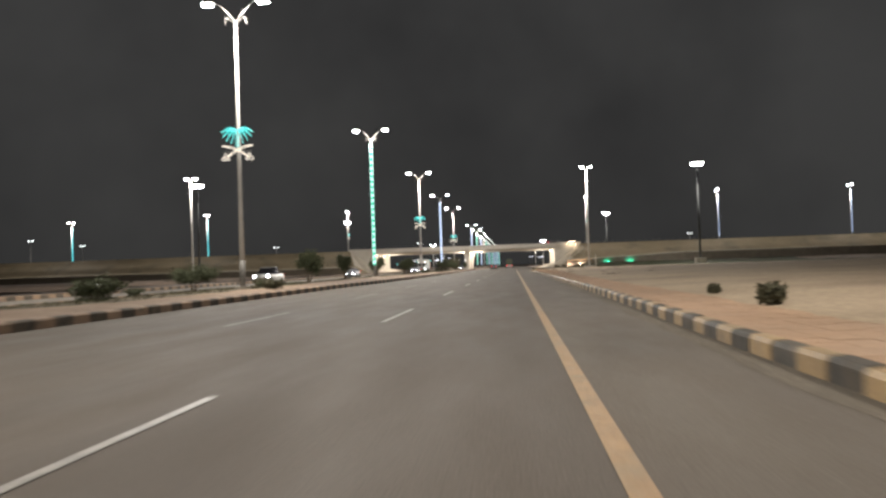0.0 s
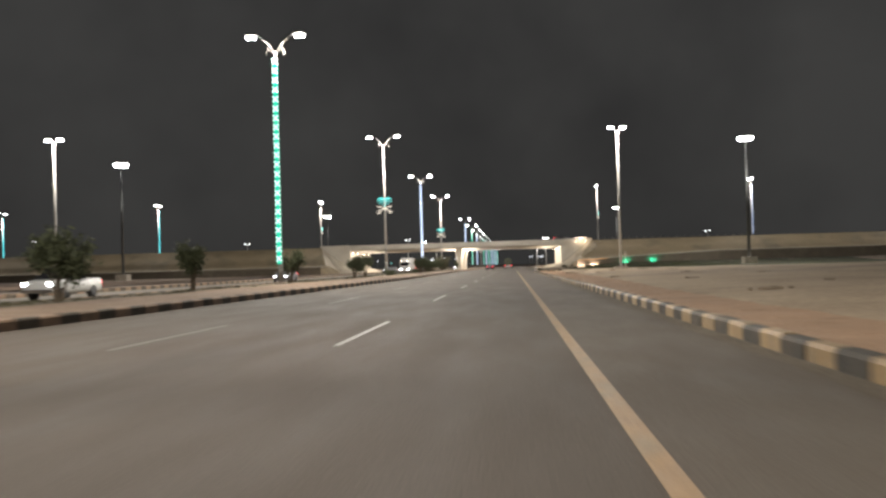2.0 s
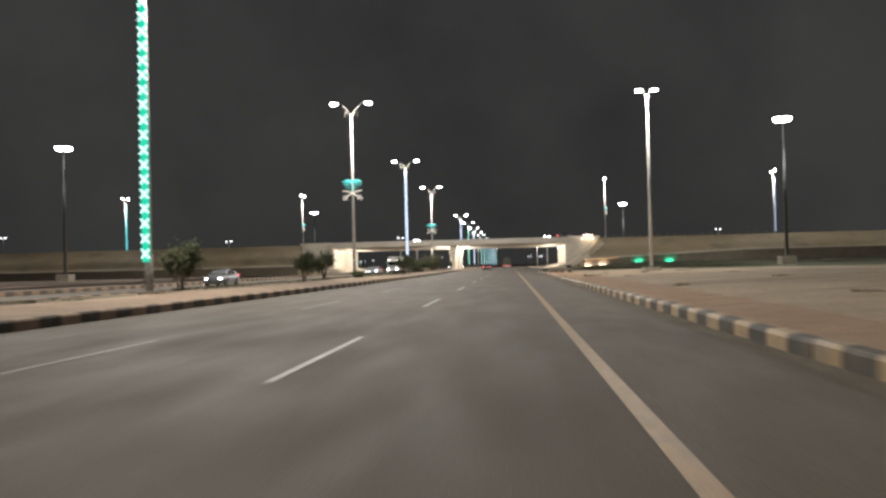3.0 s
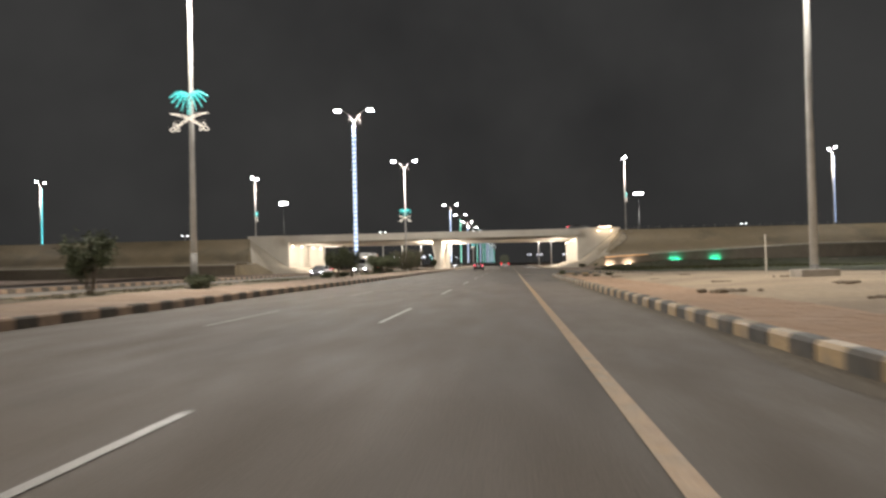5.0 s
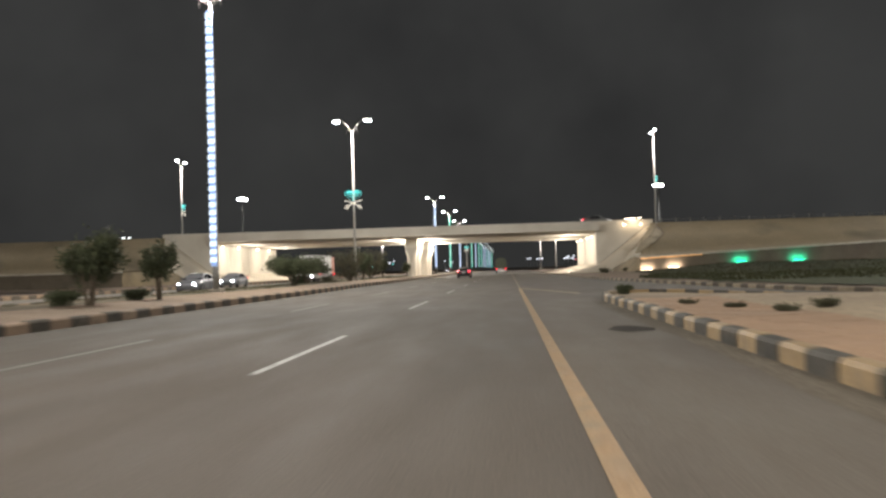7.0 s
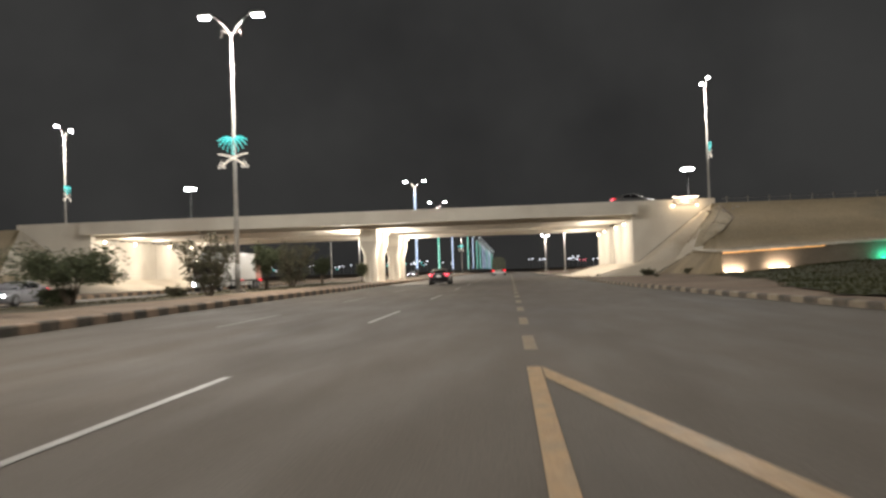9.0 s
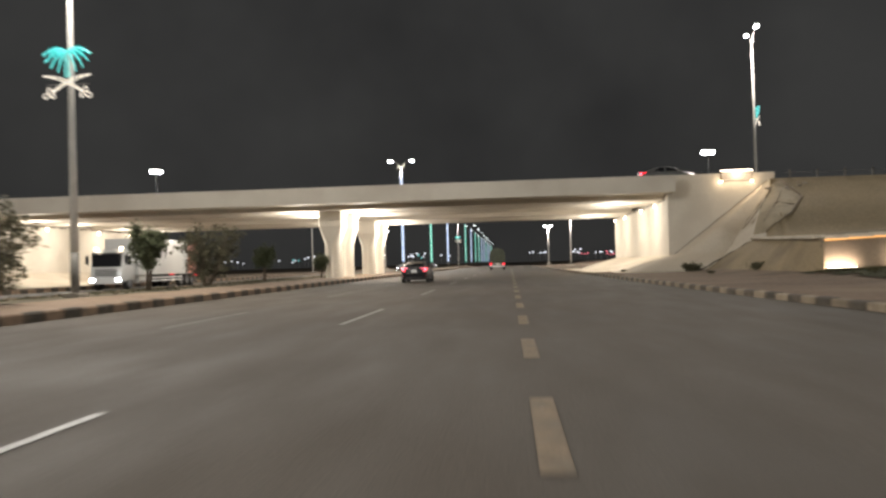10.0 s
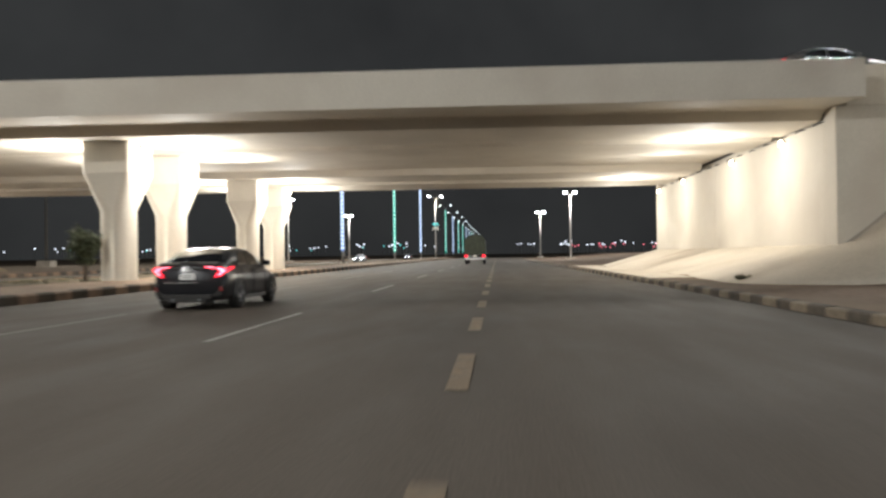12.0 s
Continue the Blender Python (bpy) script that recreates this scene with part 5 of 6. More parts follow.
def panel(outline, put, depth):
    """A thin plate: an outline of (u, v), laid out by put, with its thickness along depth."""
    bm = bmesh.new()
    d = Vector(depth)
    p = [bm.verts.new(put(u, v)) for u, v in outline]
    q = [bm.verts.new(w.co + d) for w in p]
    bm.faces.new(p)
    bm.faces.new(q[::-1])
    for i in range(len(p)):
        bm.faces.new((p[i], q[i], q[(i + 1) % len(p)], p[(i + 1) % len(p)]))
    bmesh.ops.recalc_face_normals(bm, faces=bm.faces)
    return bm


def rear_set(z):
    """How far the tail is set in behind the bumper at a height: bumper, boot face, lip."""
    return 0.09 * ease((z - 0.56) / 0.09) - 0.085 * ease((z - 0.93) / 0.09)


def car_section(y, ws, wm, wb, zs, zm, zb, zt):
    """Ring across the body: sill, flank with a crease, shoulder, deck."""
    half = [(0.0, zt + 0.018), (0.45 * wb, zt + 0.012), (wb - 0.10, zt), (wb - 0.015, zb), (wm - 0.022, zm + 0.17), (wm, zm + 0.13), (wm - 0.012, zm), (wm - 0.03, zs + 0.12), (ws, zs), (0.45 * ws, zs - 0.01)]
    ring = half + [(0.0, zs - 0.01)] + [(-x, z) for x, z in half[:0:-1]]
    k = clamp(1 - y / 0.9)
    return [(x, y + k * rear_set(z) + (0.26 * k * (abs(x) / 0.9) ** 3), z) for x, z in ring]


def sedan(paint, label, brake=False, head=False, group=""):
    """Fastback sedan, rear bumper at y = 0, nose at y = 4.63."""
    t = thing("car", label, "car", group)
    body = bmesh.new()
    loft(body, [car_section(*v) for v in ((0.0, 0.66, 0.80, 0.70, 0.27, 0.60, 0.94, 0.985), (0.05, 0.72, 0.845, 0.76, 0.24, 0.60, 0.97, 1.03), (0.22, 0.76, 0.885, 0.80, 0.22, 0.62, 0.98, 1.055), (0.5, 0.78, 0.90, 0.82, 0.20, 0.63, 0.98, 1.06), (1.02, 0.79, 0.915, 0.83, 0.19, 0.63, 0.97, 1.02),
                                            (1.6, 0.80, 0.90, 0.83, 0.18, 0.62, 0.95, 0.985), (2.4, 0.80, 0.895, 0.83, 0.18, 0.61, 0.93, 0.96), (3.2, 0.80, 0.90, 0.82, 0.18, 0.60, 0.90, 0.935), (3.74, 0.79, 0.91, 0.80, 0.19, 0.58, 0.83, 0.885), (4.2, 0.74, 0.87, 0.74, 0.20, 0.52, 0.73, 0.80), (4.5, 0.64, 0.76, 0.62, 0.24, 0.46, 0.64, 0.69), (4.63, 0.45, 0.55, 0.45, 0.32, 0.44, 0.56, 0.58))])
    body_ob = smooth(part("body", body, paint, t))
    # roof shell: tapers from the boot to the scuttle
    shell = ((0.46, 0.70, 1.05, 1.06), (0.75, 0.74, 1.03, 1.165), (1.15, 0.765, 1.0, 1.315), (1.55, 0.77, 0.97, 1.395), (2.0, 0.77, 0.95, 1.42), (2.45, 0.76, 0.94, 1.40), (2.8, 0.76, 0.93, 1.31), (3.2, 0.76, 0.92, 1.10), (3.5, 0.76, 0.90, 0.94))
    lean = 0.36

    def side_x(w, z0, z):
        return w + 0.03 - lean * (z - z0) - 0.12 * max(0.0, z - z0 - 0.3)
    rows = []
    for y, w, z0, z1 in shell:
        xt = max(side_x(w, z0, z1 - 0.05), 0.3)
        rows.append([(-w - 0.03, y, z0 - 0.03), (w + 0.03, y, z0 - 0.03), (xt, y, z1 - 0.05), (xt - 0.10, y, z1 - 0.008), (0.2, y, z1 + 0.006), (-0.2, y, z1 + 0.006), (-xt + 0.10, y, z1 - 0.008), (-xt, y, z1 - 0.05)])
    smooth(part("roof", loft(bmesh.new(), rows), paint, t))

    # glass: rear screen, windscreen, two side lights on each flank
    def on_back(u, v):
        z = 1.085 + 0.27 * v
        y = 0.46 + 0.75 * (z - 1.06) / 0.27
        return (u * (0.60 - 0.13 * v), y - 0.035, z + 0.012)
    smooth(part("rear_window", panel([(-1, 0), (-0.5, -0.04), (0.5, -0.04), (1, 0), (0.98, 0.6), (0.93, 0.92), (0.5, 1.0), (-0.5, 1.0), (-0.93, 0.92), (-0.98, 0.6)], on_back, (0, 0.02, -0.02)), GLASS, t, "dark tinted rear screen"))
    part("windscreen", panel([(-1, 0), (1, 0), (0.9, 1), (-0.9, 1)], lambda u, v: (u * (0.70 - 0.1 * v), 3.42 - 0.82 * v, 0.985 + 0.40 * v), (0, -0.02, -0.02)), GLASS, t)
    for s in (-1, 1):
        def flank(y, z, out=0.012):
            k = 0
            while k < len(shell) - 2 and y > shell[k + 1][0]:
                k += 1
            (y0, w0, a0, _), (y1, w1, a1, _) = shell[k], shell[k + 1]
            q = (y - y0) / (y1 - y0)
            return (s * (side_x(w0 + (w1 - w0) * q, a0 + (a1 - a0) * q, z) + out), y, z)
        part("side_window", panel([(1.28, 1.03), (2.02, 1.0), (2.02, 1.335), (1.62, 1.32), (1.34, 1.2)], flank, (-s * 0.02, 0, 0)), GLASS, t)
        part("side_window", panel([(2.1, 0.998), (3.05, 0.99), (2.72, 1.22), (2.4, 1.325), (2.1, 1.336)], flank, (-s * 0.02, 0, 0)), GLASS, t)
        part("window_trim", tube(bmesh.new(), [flank(1.15, 1.02, 0.014), flank(2.0, 0.99, 0.014), flank(3.1, 0.975, 0.014)], 0.012, 0.012, 6), CHROME, t)
        mirror = smooth(part("mirror", slab(*sorted((s * 0.86, s * 1.06)), 2.92, 3.1, 0.97, 1.1, 0.045), paint, t))
        part("mirror_glass", slab(*sorted((s * 0.90, s * 1.03)), 2.905, 2.922, 0.99, 1.08), GLASS, mirror)
        part("mirror_arm", tube(bmesh.new(), [(s * 0.78, 3.05, 0.97), (s * 0.9, 3.02, 1.0)], 0.025, 0.02, 6), BLACK_PLASTIC, mirror)
        for y in (1.30, 2.32):
            part("door_handle", slab(*sorted((s * 0.885, s * 0.935)), y, y + 0.19, 0.79, 0.825, 0.012), CHROME, t)
        for y in (1.24, 2.12, 3.16):
            part("door_seam", tube(bmesh.new(), [(s * 0.88, y, 0.26), (s * 0.902, y, 0.5), (s * 0.903, y, 0.72), (s * 0.845, y, 0.94)], 0.008, 0.008, 4), BLACK_PLASTIC, t)
        part("sill_trim", slab(*sorted((s * 0.79, s * 0.875)), 1.45, 3.3, 0.19, 0.27, 0.02), BLACK_PLASTIC, t)
        # hooked rear lamp: an upper arm to the corner, bent back down and inwards
        def tail(u, v):
            return (s * u, 0.062 + 0.26 * (u / 0.9) ** 3, v)
        light = part("tail_light", panel([(0.38, 0.99), (0.55, 0.985), (0.72, 0.955), (0.83, 0.90), (0.835, 0.87), (0.72, 0.775), (0.60, 0.73), (0.605, 0.76), (0.70, 0.86), (0.66, 0.90), (0.54, 0.935), (0.40, 0.955)], tail, (0, 0.035, 0)), RED_GLOW, t, "red glowing hook-shaped rear lamp")
        part("lamp_wing", panel([(0.07, 0.87), (0.36, 0.945), (0.40, 0.965), (0.30, 0.97), (0.1, 0.935)], lambda u, v: (s * (0.862 + 0.03 * min(1.0, u * 3)), u + 0.2, v), (-s * 0.03, 0, 0)), RED_GLOW, light)
        if brake:
            part("lit_core", panel([(0.42, 0.978), (0.56, 0.973), (0.71, 0.942), (0.80, 0.89), (0.795, 0.87), (0.69, 0.78), (0.655, 0.775), (0.74, 0.865), (0.70, 0.91), (0.56, 0.948), (0.43, 0.964)], lambda u, v: (s * u, tail(u, v)[1] - 0.008, v), (0, 0.006, 0)), RED_CORE, light)
        part("reflector", slab(*sorted((s * 0.72, s * 0.76)), 0.1, 0.16, 0.43, 0.52, 0.008), RED_PLASTIC, t, "small red bumper reflector")
        part("bumper_vent", panel([(0.50, 0.30), (0.74, 0.33), (0.80, 0.56), (0.74, 0.56), (0.66, 0.42)], lambda u, v: (s * u, -0.012 + 0.26 * (u / 0.9) ** 3, v), (0, 0.03, 0)), RUBBER, t)
        part("headlight", slab(*sorted((s * 0.40, s * 0.70)), 4.36, 4.56, 0.54, 0.66, 0.03), HEAD_GLOW if head else BLACK_PLASTIC, t)
        for y in (1.02, 3.74):
            wheel(t, s * 0.915, y)
            arch = [(s * 0.89, y + 0.375 * math.cos(q), 0.33 + 0.375 * math.sin(q)) for q in steps(-0.2, math.pi + 0.2, 0.2)]
            part("wheel_arch", tube(bmesh.new(), arch, 0.04, 0.04, 6), BLACK_PLASTIC, t)
    # boot: shut lines, plate in its recess, trim above it
    part("boot_seam", tube(bmesh.new(), [(-0.62, 0.062, 0.66), (0, 0.05, 0.645), (0.62, 0.062, 0.66)], 0.008, 0.008, 4), BLACK_PLASTIC, t)
    part("lamp_bar", slab(-0.40, 0.40, 0.045, 0.09, 0.915, 0.965, 0.01), BLACK_PLASTIC, t)
    plate = part("number_plate", slab(-0.17, 0.17, 0.045, 0.07, 0.69, 0.83, 0.008), PLATE, t, "white plate with pale grey bars")
    for z in (0.72, 0.77):
        part("plate_bar", slab(-0.12, 0.12, 0.0405, 0.0445, z, z + 0.025), SILVER_PAINT, plate)
    part("badge", slab(-0.055, 0.055, 0.05, 0.08, 0.862, 0.9, 0.012), STEEL, t)
    for x0, x1 in ((-0.5, -0.26), (-0.2, 0.02), (0.06, 0.24)):
        part("bumper_trim", slab(x0, x1, -0.012, 0.05, 0.614, 0.626, 0.005), STEEL, t)
    bumper = part("rear_bumper", slab(-0.56, 0.56, -0.006, 0.16, 0.24, 0.36, 0.04), RUBBER, t)
    part("diffuser", prism(bmesh.new(), [(-0.02, 0.19), (-0.025, 0.28), (0.1, 0.28), (0.25, 0.17)], -0.45, 0.45), RUBBER, t)
    for s in (-1, 1):
        part("exhaust_tip", tube(bmesh.new(), [(s * 0.30, -0.035, 0.24), (s * 0.30, 0.12, 0.24)], 0.035, 0.035, 10), RIM, bumper)
    part("boot_lip", prism(bmesh.new(), [(0.0, 1.005), (0.03, 1.03), (0.2, 1.075), (0.36, 1.08), (0.36, 1.03), (0.05, 0.985)], -0.64, 0.64), paint, t)
    part("roof_antenna", prism(bmesh.new(), [(1.42, 1.365), (1.5, 1.46), (1.6, 1.40)], -0.02, 0.02), paint, t)
    part("grille", slab(-0.45, 0.45, 4.52, 4.63, 0.36, 0.50, 0.02), BLACK_PLASTIC, t)
    return t


GREY_PAINT = plain("grey_paint", (0.13, 0.13, 0.14), 0.35)
lead = sedan(DARK_PAINT, "dark grey fastback sedan with lit red rear lamps on asphalt", True, False)
lead.location = (-5.7, 251.5, 0)
oncoming = sedan(GREY_PAINT, "grey sedan with bright headlights on the opposite carriageway", False, True, "oncoming cars")
oncoming.matrix_basis = pose(-25.2, 134.0, 0, 0, 0, 180)
for x, y in ((-23.4, 205), (-27.6, 226), (-23.4, 384), (-24, 470)):
    copy_thing(oncoming, pose(x, y, 0, 0, 0, 180))


def pickup():
    t = thing("pickup", "white double-cab pickup with headlights on the opposite carriageway", "pickup")
    body = bmesh.new()
    loft(body, [ring_at(y, w, z0, z1) for y, w, z0, z1 in ((0.0, 0.84, 0.5, 1.05), (0.06, 0.88, 0.42, 1.12), (1.75, 0.9, 0.38, 1.12), (1.8, 0.9, 0.38, 1.14), (3.7, 0.9, 0.38, 1.12), (4.6, 0.89, 0.4, 1.06), (5.1, 0.84, 0.45, 0.98), (5.2, 0.74, 0.5, 0.85))])
    smooth(part("body", body, WHITE_PAINT, t))
    cab = bmesh.new()
    loft(cab, [[(-w, y, z0), (w, y, z0), (w - 0.14, y, z1), (-w + 0.14, y, z1)] for y, w, z0, z1 in ((1.82, 0.86, 1.1, 1.66), (2.1, 0.87, 1.1, 1.74), (3.1, 0.87, 1.1, 1.74), (3.85, 0.86, 1.1, 1.16))])
    part("glazing", cab, GLASS, t)
    part("roof", slab(-0.72, 0.72, 1.85, 3.15, 1.74, 1.79, 0.02), WHITE_PAINT, t)
    part("load_bed", slab(-0.78, 0.78, 0.1, 1.7, 1.122, 1.14), BLACK_PLASTIC, t)
    for s in (-1, 1):
        for y in (1.0, 4.15):
            wheel(t, s * 0.89, y, 0.37)
        part("headlight", slab(*sorted((s * 0.55, s * 0.8)), 5.08, 5.2, 0.8, 0.95, 0.02), HEAD_GLOW, t)
        part("mirror", slab(*sorted((s * 0.9, s * 1.1)), 3.4, 3.5, 1.12, 1.32, 0.02), BLACK_PLASTIC, t)
        part("tail_light", slab(*sorted((s * 0.74, s * 0.86)), -0.01, 0.05, 0.72, 1.0), RED_GLOW, t)
    part("front_bumper", slab(-0.85, 0.85, 5.12, 5.28, 0.42, 0.6, 0.03), CHROME, t)
    return t


pickup().matrix_basis = pose(-24.6, 87.0, 0.004, 0, 0, 180)


standing = sedan(SILVER_PAINT, "silver sedan with lit rear lamps standing on the bridge", True, False)
standing.matrix_basis = pose(11.0, 264.6, CREST + 0.004, 0, 0, -90)


def lorry(label, cargo, cargo_paint, cab_paint, tail, y_cab):
    """A rigid lorry, tail at y = 0."""
    t = thing("lorry", label, "lorry")
    part("cargo_body", cargo, cargo_paint, t)
    part("chassis", slab(-0.5, 0.5, 0.2, y_cab + 1.9, 0.62, 0.95), BLACK_PLASTIC, t)
    cab = bmesh.new()
    loft(cab, [ring_at(y_cab + a, w, 0.55, z) for a, w, z in ((0.2, 1.2, 2.75), (0.9, 1.22, 2.9), (1.7, 1.22, 2.8), (2.05, 1.18, 1.7), (2.15, 1.12, 1.5))])
    smooth(part("cab", cab, cab_paint, t))
    part("windscreen", slab(-1.05, 1.05, y_cab + 1.72, y_cab + 2.12, 1.62, 2.5, 0.05), GLASS, t)
    part("front_bumper", slab(-1.2, 1.2, y_cab + 2.1, y_cab + 2.3, 0.45, 0.85, 0.04), cab_paint, t)
    for s in (-1, 1):
        for y in (1.1, 2.2, y_cab + 1.1):
            wheel(t, s * 1.2, y, 0.5, 0.3)
        part("headlight", slab(*sorted((s * 0.8, s * 1.1)), y_cab + 2.28, y_cab + 2.33, 0.62, 0.82), HEAD_GLOW if not tail else GLASS, t)
        part("tail_light", slab(*sorted((s * 0.85, s * 1.2)), -0.1, -0.02, 0.85, 1.05), RED_GLOW, t)
        part("mudguard", slab(*sorted((s * 0.85, s * 1.22)), 0.4, 0.5, 0.35, 0.9), RUBBER, t)
    part("rear_bar", slab(-1.2, 1.2, -0.05, 0.06, 0.55, 0.72, 0.02), PLATE, t, "reflective rear bar")
    part("plate_lamp", slab(-0.25, 0.25, -0.08, -0.03, 0.9, 0.98), SWORD_GLOW, t)
    return t


c = bmesh.new()
prism(c, [(-1.22, 1.05), (-1.25, 1.9), (-1.2, 2.9), (-0.8, 3.35), (0, 3.5), (0.85, 3.3), (1.2, 2.85), (1.25, 1.9), (1.22, 1.05)], 0.0, 7.0, "y")
lorry("loaded lorry under a dark tarpaulin with red rear lamps", c, TARP, WHITE_PAINT, True, 7.2).location = (-1.4, 331, 0)
box_lorry = lorry("white box lorry with a red tail section and headlights on", slab(-1.25, 1.25, 2.0, 11.4, 1.0, 3.7, 0.04), WHITE_PAINT, WHITE_PAINT, False, 11.6)
part("tail_section", slab(-1.25, 1.25, 0.0, 1.97, 1.0, 3.5, 0.04), plain("brick_red_paint", (0.34, 0.10, 0.06), 0.5), box_lorry, "brick-red rear cargo section")
for s in (-1, 1):
    for z in (0.5, 0.72):
        part("side_guard", slab(*sorted((s * 1.17, s * 1.22)), 3.2, 9.6, z, z + 0.09, 0.01), PLATE, box_lorry, "pale side guard rail")
    part("fuel_tank", tube(bmesh.new(), [(s * 0.85, 9.8, 0.7), (s * 0.85, 11.0, 0.7)], 0.3, 0.3, 14), STEEL, box_lorry)
    part("side_window", slab(*sorted((s * 1.19, s * 1.235)), 12.45, 13.2, 1.75, 2.4, 0.01), GLASS, box_lorry)
    arm = part("mirror_arm", tube(bmesh.new(), [(s * 1.15, 13.45, 2.5), (s * 1.42, 13.6, 2.5), (s * 1.42, 13.6, 1.75), (s * 1.15, 13.5, 1.75)], 0.02, 0.02, 6), BLACK_PLASTIC, box_lorry)
    part("mirror", slab(*sorted((s * 1.32, s * 1.54)), 13.56, 13.68, 1.85, 2.42, 0.03), BLACK_PLASTIC, arm)
    part("marker_lamp", slab(*sorted((s * 0.85, s * 1.0)), 13.25, 13.4, 2.88, 2.97, 0.02), WARM_GLOW, box_lorry, "small lit cab roof lamp")
    for y in (3.4, 12.7):
        part("wheel_guard", tube(bmesh.new(), [(s * 1.12, y + 0.58 * math.cos(q), 0.5 + 0.58 * math.sin(q)) for q in steps(0.1, math.pi - 0.1, 0.3)], 0.05, 0.05, 6), BLACK_PLASTIC, box_lorry)
    wheel(box_lorry, s * 1.2, 3.4, 0.5, 0.3)
for k in range(4):
    part("grille_bar", slab(-0.8, 0.8, 13.74, 13.79, 1.0 + 0.13 * k, 1.07 + 0.13 * k, 0.01), BLACK_PLASTIC, box_lorry)
for k in range(9):
    part("cargo_rib", slab(1.253, 1.285, 2.5 + k, 2.56 + k, 1.02, 3.66), STEEL, box_lorry)
    share("cargo_rib", bpy.data.objects["cargo_rib"].data, box_lorry, (-2.538, 0, 0))
part("cab_visor", slab(-1.1, 1.1, 13.35, 13.62, 2.52, 2.62, 0.03), BLACK_PLASTIC, box_lorry)
box_lorry.matrix_basis = pose(-27.6, 267.0, 0, 0, 0, 180)


# ---- distance ----
def far_light(material, h, label):
    t = thing("distant_lamp", label, "distant lamp", "lights on the horizon")
    part("post", tube(bmesh.new(), [(0, 0, 0), (0, 0, h)], 0.16, 0.1, 6), POLE_DARK, t)
    bm = bmesh.new()
    bmesh.ops.create_icosphere(bm, subdivisions=2, radius=0.62, matrix=Matrix.Translation((0, 0, h + 0.3)) @ Matrix.Diagonal((1, 1, 0.7, 1)))
    part("lantern", bm, material, t)
    return t


FAR_WHITE = glow("far_white", (0.9, 0.93, 1.0), 2.5)
FAR_RED = glow("far_red", (1.0, 0.2, 0.25), 2.0)
protos = [far_light(FAR_WHITE, 9, "tiny white lamp on the dark horizon"), far_light(FAR_RED, 7, "tiny red lamp on the dark horizon"), far_light(PALM_GLOW, 8, "tiny green lamp on the dark horizon")]
rnd = random.Random(4)
for k in range(120):
    if k < 34:
        x, y = rnd.uniform(60, 200), rnd.uniform(820, 1000)
        proto = protos[rnd.choice((0, 1, 1, 0))]
    elif k < 104:
        x, y = rnd.uniform(-430, -50), rnd.uniform(780, 1050)
        proto = protos[rnd.choice((0, 0, 0, 0, 2))]
    else:
        x, y = rnd.uniform(15, 70), rnd.uniform(800, 1000)
        proto = protos[0]
    z = rnd.uniform(-2.5, 1.0)
    place(proto, pose(x, y, min(z, 0)))

# ---- kerb stones, last ----
def kerb_stone(name, length, high=1.0):
    bm = bmesh.new()
    prism(bm, [(-0.11, -0.12), (-0.11, 0.215 * high), (-0.075, 0.265 * high), (0.09, 0.275 * high), (0.11, 0.25 * high), (0.11, -0.12)], 0.012, length - 0.012, "y")
    return bm


def kerb(name, label, path, length, flip, limit, first_dark=0, high=1.0, paints=(KERB_LIGHT, KERB_DARK)):
    """Painted stones, dark and light by turns, along a line."""
    k = thing(name, label, "kerb", kind="structure")
    meshes = []
    for dark in (0, 1):
        bm = kerb_stone(name, length, high)
        if flip:
            bmesh.ops.transform(bm, matrix=Matrix.Diagonal((-1, 1, 1, 1)), verts=bm.verts)
            bmesh.ops.reverse_faces(bm, faces=bm.faces)
        me = bpy.data.meshes.new("kerb_stone")
        bm.to_mesh(me)
        bm.free()
        me.materials.append(paints[dark])
        meshes.append(me)
    pts = along(path, length)
    rest = [bmesh.new(), bmesh.new()]
    rnd = random.Random(len(pts))
    for i, (a, b) in enumerate(zip(pts, pts[1:])):
        dark = (i + first_dark) % 2
        turn = math.atan2(-(b.x - a.x), b.y - a.y)
        if i < limit:
            share("kerb_stone", meshes[dark], k, (a.x + rnd.uniform(-0.012, 0.012), a.y, rnd.uniform(-0.012, 0.008)), turn)
        else:
            rest[dark].from_mesh(meshes[dark])
            n = len(meshes[dark].vertices)
            rest[dark].verts.ensure_lookup_table()
            m = Matrix.Translation((a.x, a.y, 0)) @ Matrix.Rotation(turn, 4, "Z")
            for v in rest[dark].verts[-n:]:
                v.co = m @ v.co
    for dark in (0, 1):
        if len(rest[dark].verts):
            ob = part("kerb_run", rest[dark], paints[dark], k)
            ob["kind"] = "stuff"
        else:
            rest[dark].free()
    return k


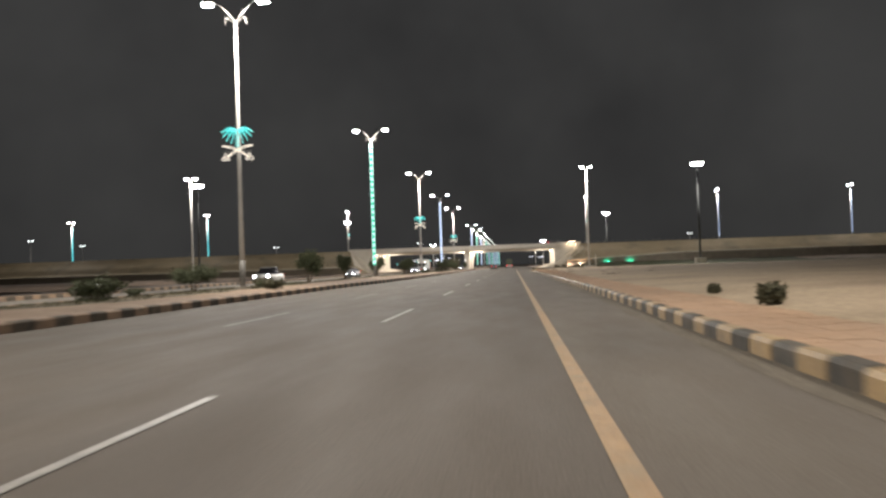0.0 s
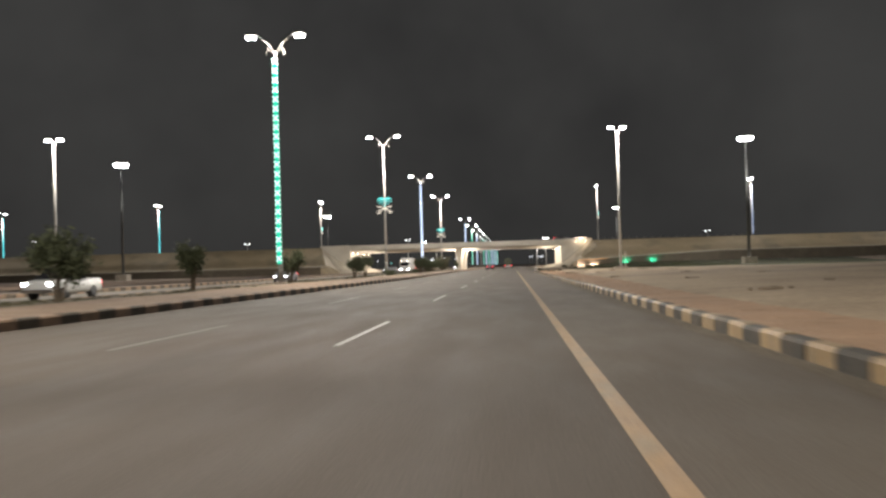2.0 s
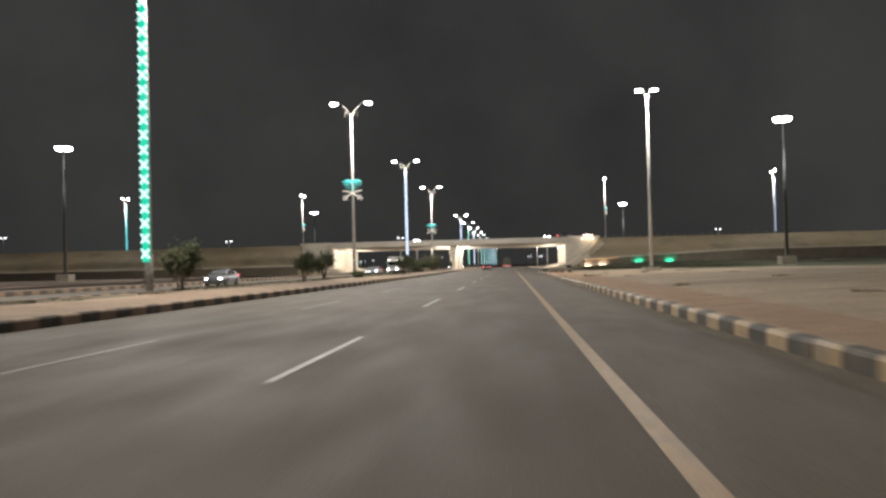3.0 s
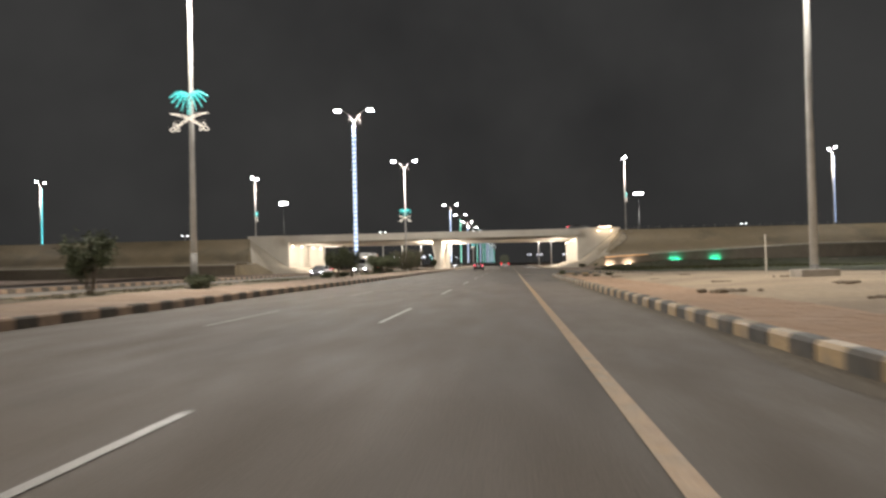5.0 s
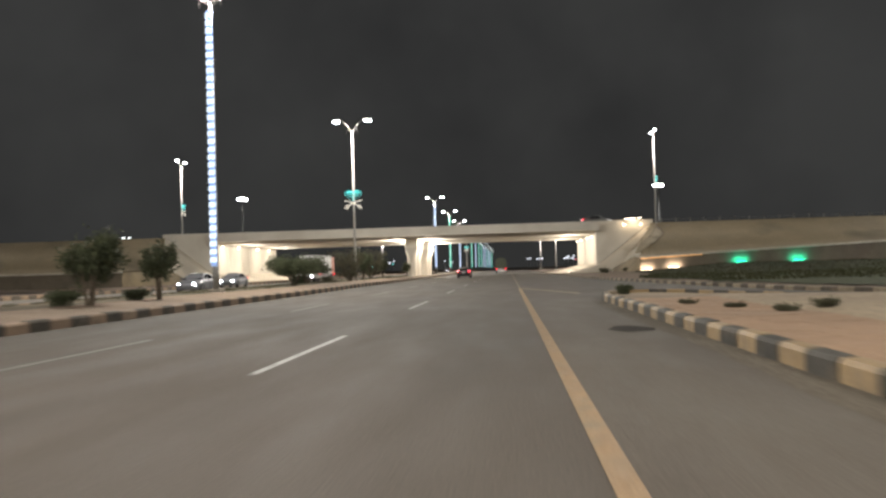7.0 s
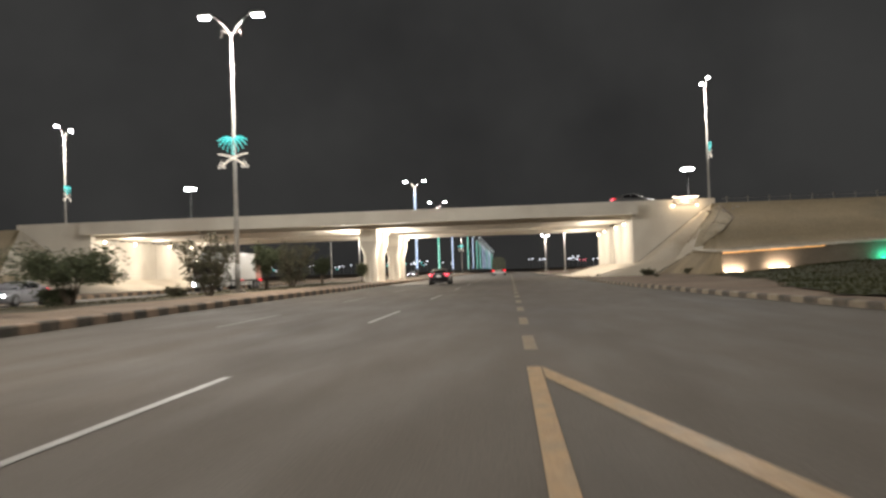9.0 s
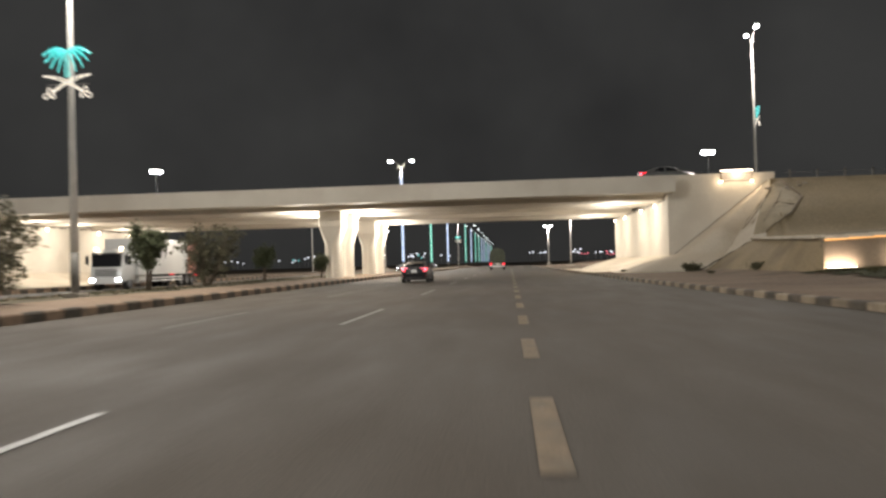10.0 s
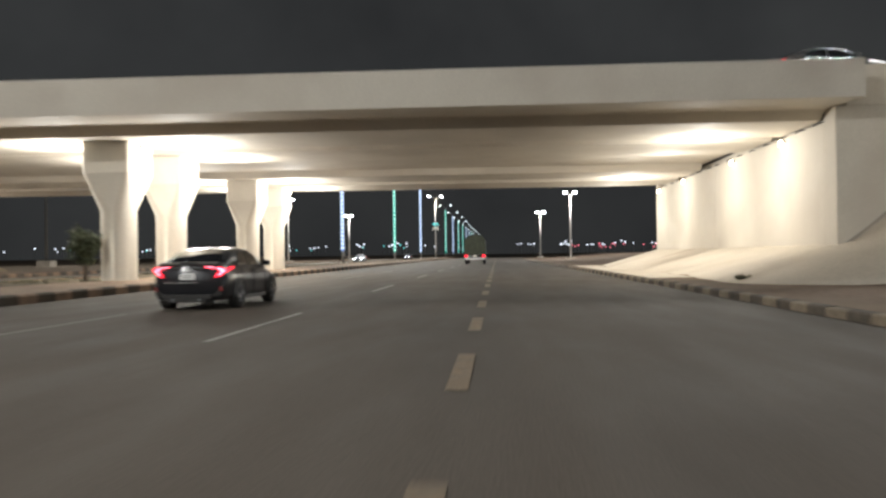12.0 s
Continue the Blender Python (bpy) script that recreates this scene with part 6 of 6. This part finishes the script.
# ---- walkway slabs behind the right-hand kerb ----
walkway = thing("walkway", "dusty pinkish paving slabs half covered with sand behind the kerb", "pavement", kind="structure")
part("bedding", slab(RIGHT_KERB + 0.24, 6.3, -40, 166, 0.0, 0.168), PAVING, walkway)
more = bmesh.new()
PITCH, WIDE = 0.52, 0.475
stone = prism(bmesh.new(), [(0.005, 0.11), (0.005, 0.183), (0.014, 0.188), (PITCH - 0.014, 0.186), (PITCH - 0.005, 0.181), (PITCH - 0.005, 0.11)], 0.004, WIDE - 0.004)
ob = part("slab", stone, PAVING, walkway)
slab_mesh = ob.data
ob.location = (3.535, -8, 0)
rnd = random.Random(12)
for j in range(334):
    for i in range(6):
        at = (3.535 + WIDE * i, -8 + PITCH * (j + 0.5 * (i % 2)), rnd.uniform(-0.004, 0.004))
        if at[0] > paved_edge(at[1]) + 0.7 or (i, j) == (0, 0):
            continue
        if i < 4 and 40 < j <= 112:
            ob = share("slab", slab_mesh, walkway, at)
            ob.rotation_euler = (rnd.uniform(-0.004, 0.004), rnd.uniform(-0.004, 0.004), 0)
        else:
            n = len(slab_mesh.vertices)
            more.from_mesh(slab_mesh)
            more.verts.ensure_lookup_table()
            for v in more.verts[-n:]:
                v.co += Vector(at)
ob = part("slab_run", more, PAVING, walkway)
ob["kind"] = "stuff"

X = RIGHT_KERB + 0.11
kerb("kerb_right", "kerb of black and yellow painted stones beside the carriageway",
     [(right_x(y) + 0.11, y) for y in (-6.72, 12, 17, 22, 27, 32)] + [(X, 168.5), (X + 0.25, 170.6), (X + 0.9, 171.9), (X + 1.9, 172.0), (X + 3.0, 170.6), (8.2, 165.6), (12, 159.9), (20, 147.9)], 0.865, False, 300, 1, 0.99)
kerb("kerb_median", "kerb of black and pale painted stones along the median", [(x - 0.11, max(y, 0.98)) for x, y in LEFT_LINE], 0.925, True, 300, 0, 1.0, (MEDIAN_LIGHT, WORN_DARK))
kerb("kerb_median_far", "painted kerb on the far side of the median", [(FAR_MEDIAN + 0.11, 20), (FAR_MEDIAN + 0.11, 420)], 0.925, False, 0, 0, 1.0, (MEDIAN_LIGHT, WORN_DARK))
kerb("kerb_opposite", "painted kerb beyond the opposite carriageway", [(FAR_KERB - 0.11, 40), (FAR_KERB - 0.11, 400)], 0.925, True, 0, 0, 1.0, (MEDIAN_LIGHT, WORN_DARK))
kerb("kerb_slip", "kerb of worn black and pale stones round the verge below the embankment", KERB2, 0.85, False, 300, 0, 0.66, (WORN_LIGHT, WORN_DARK))
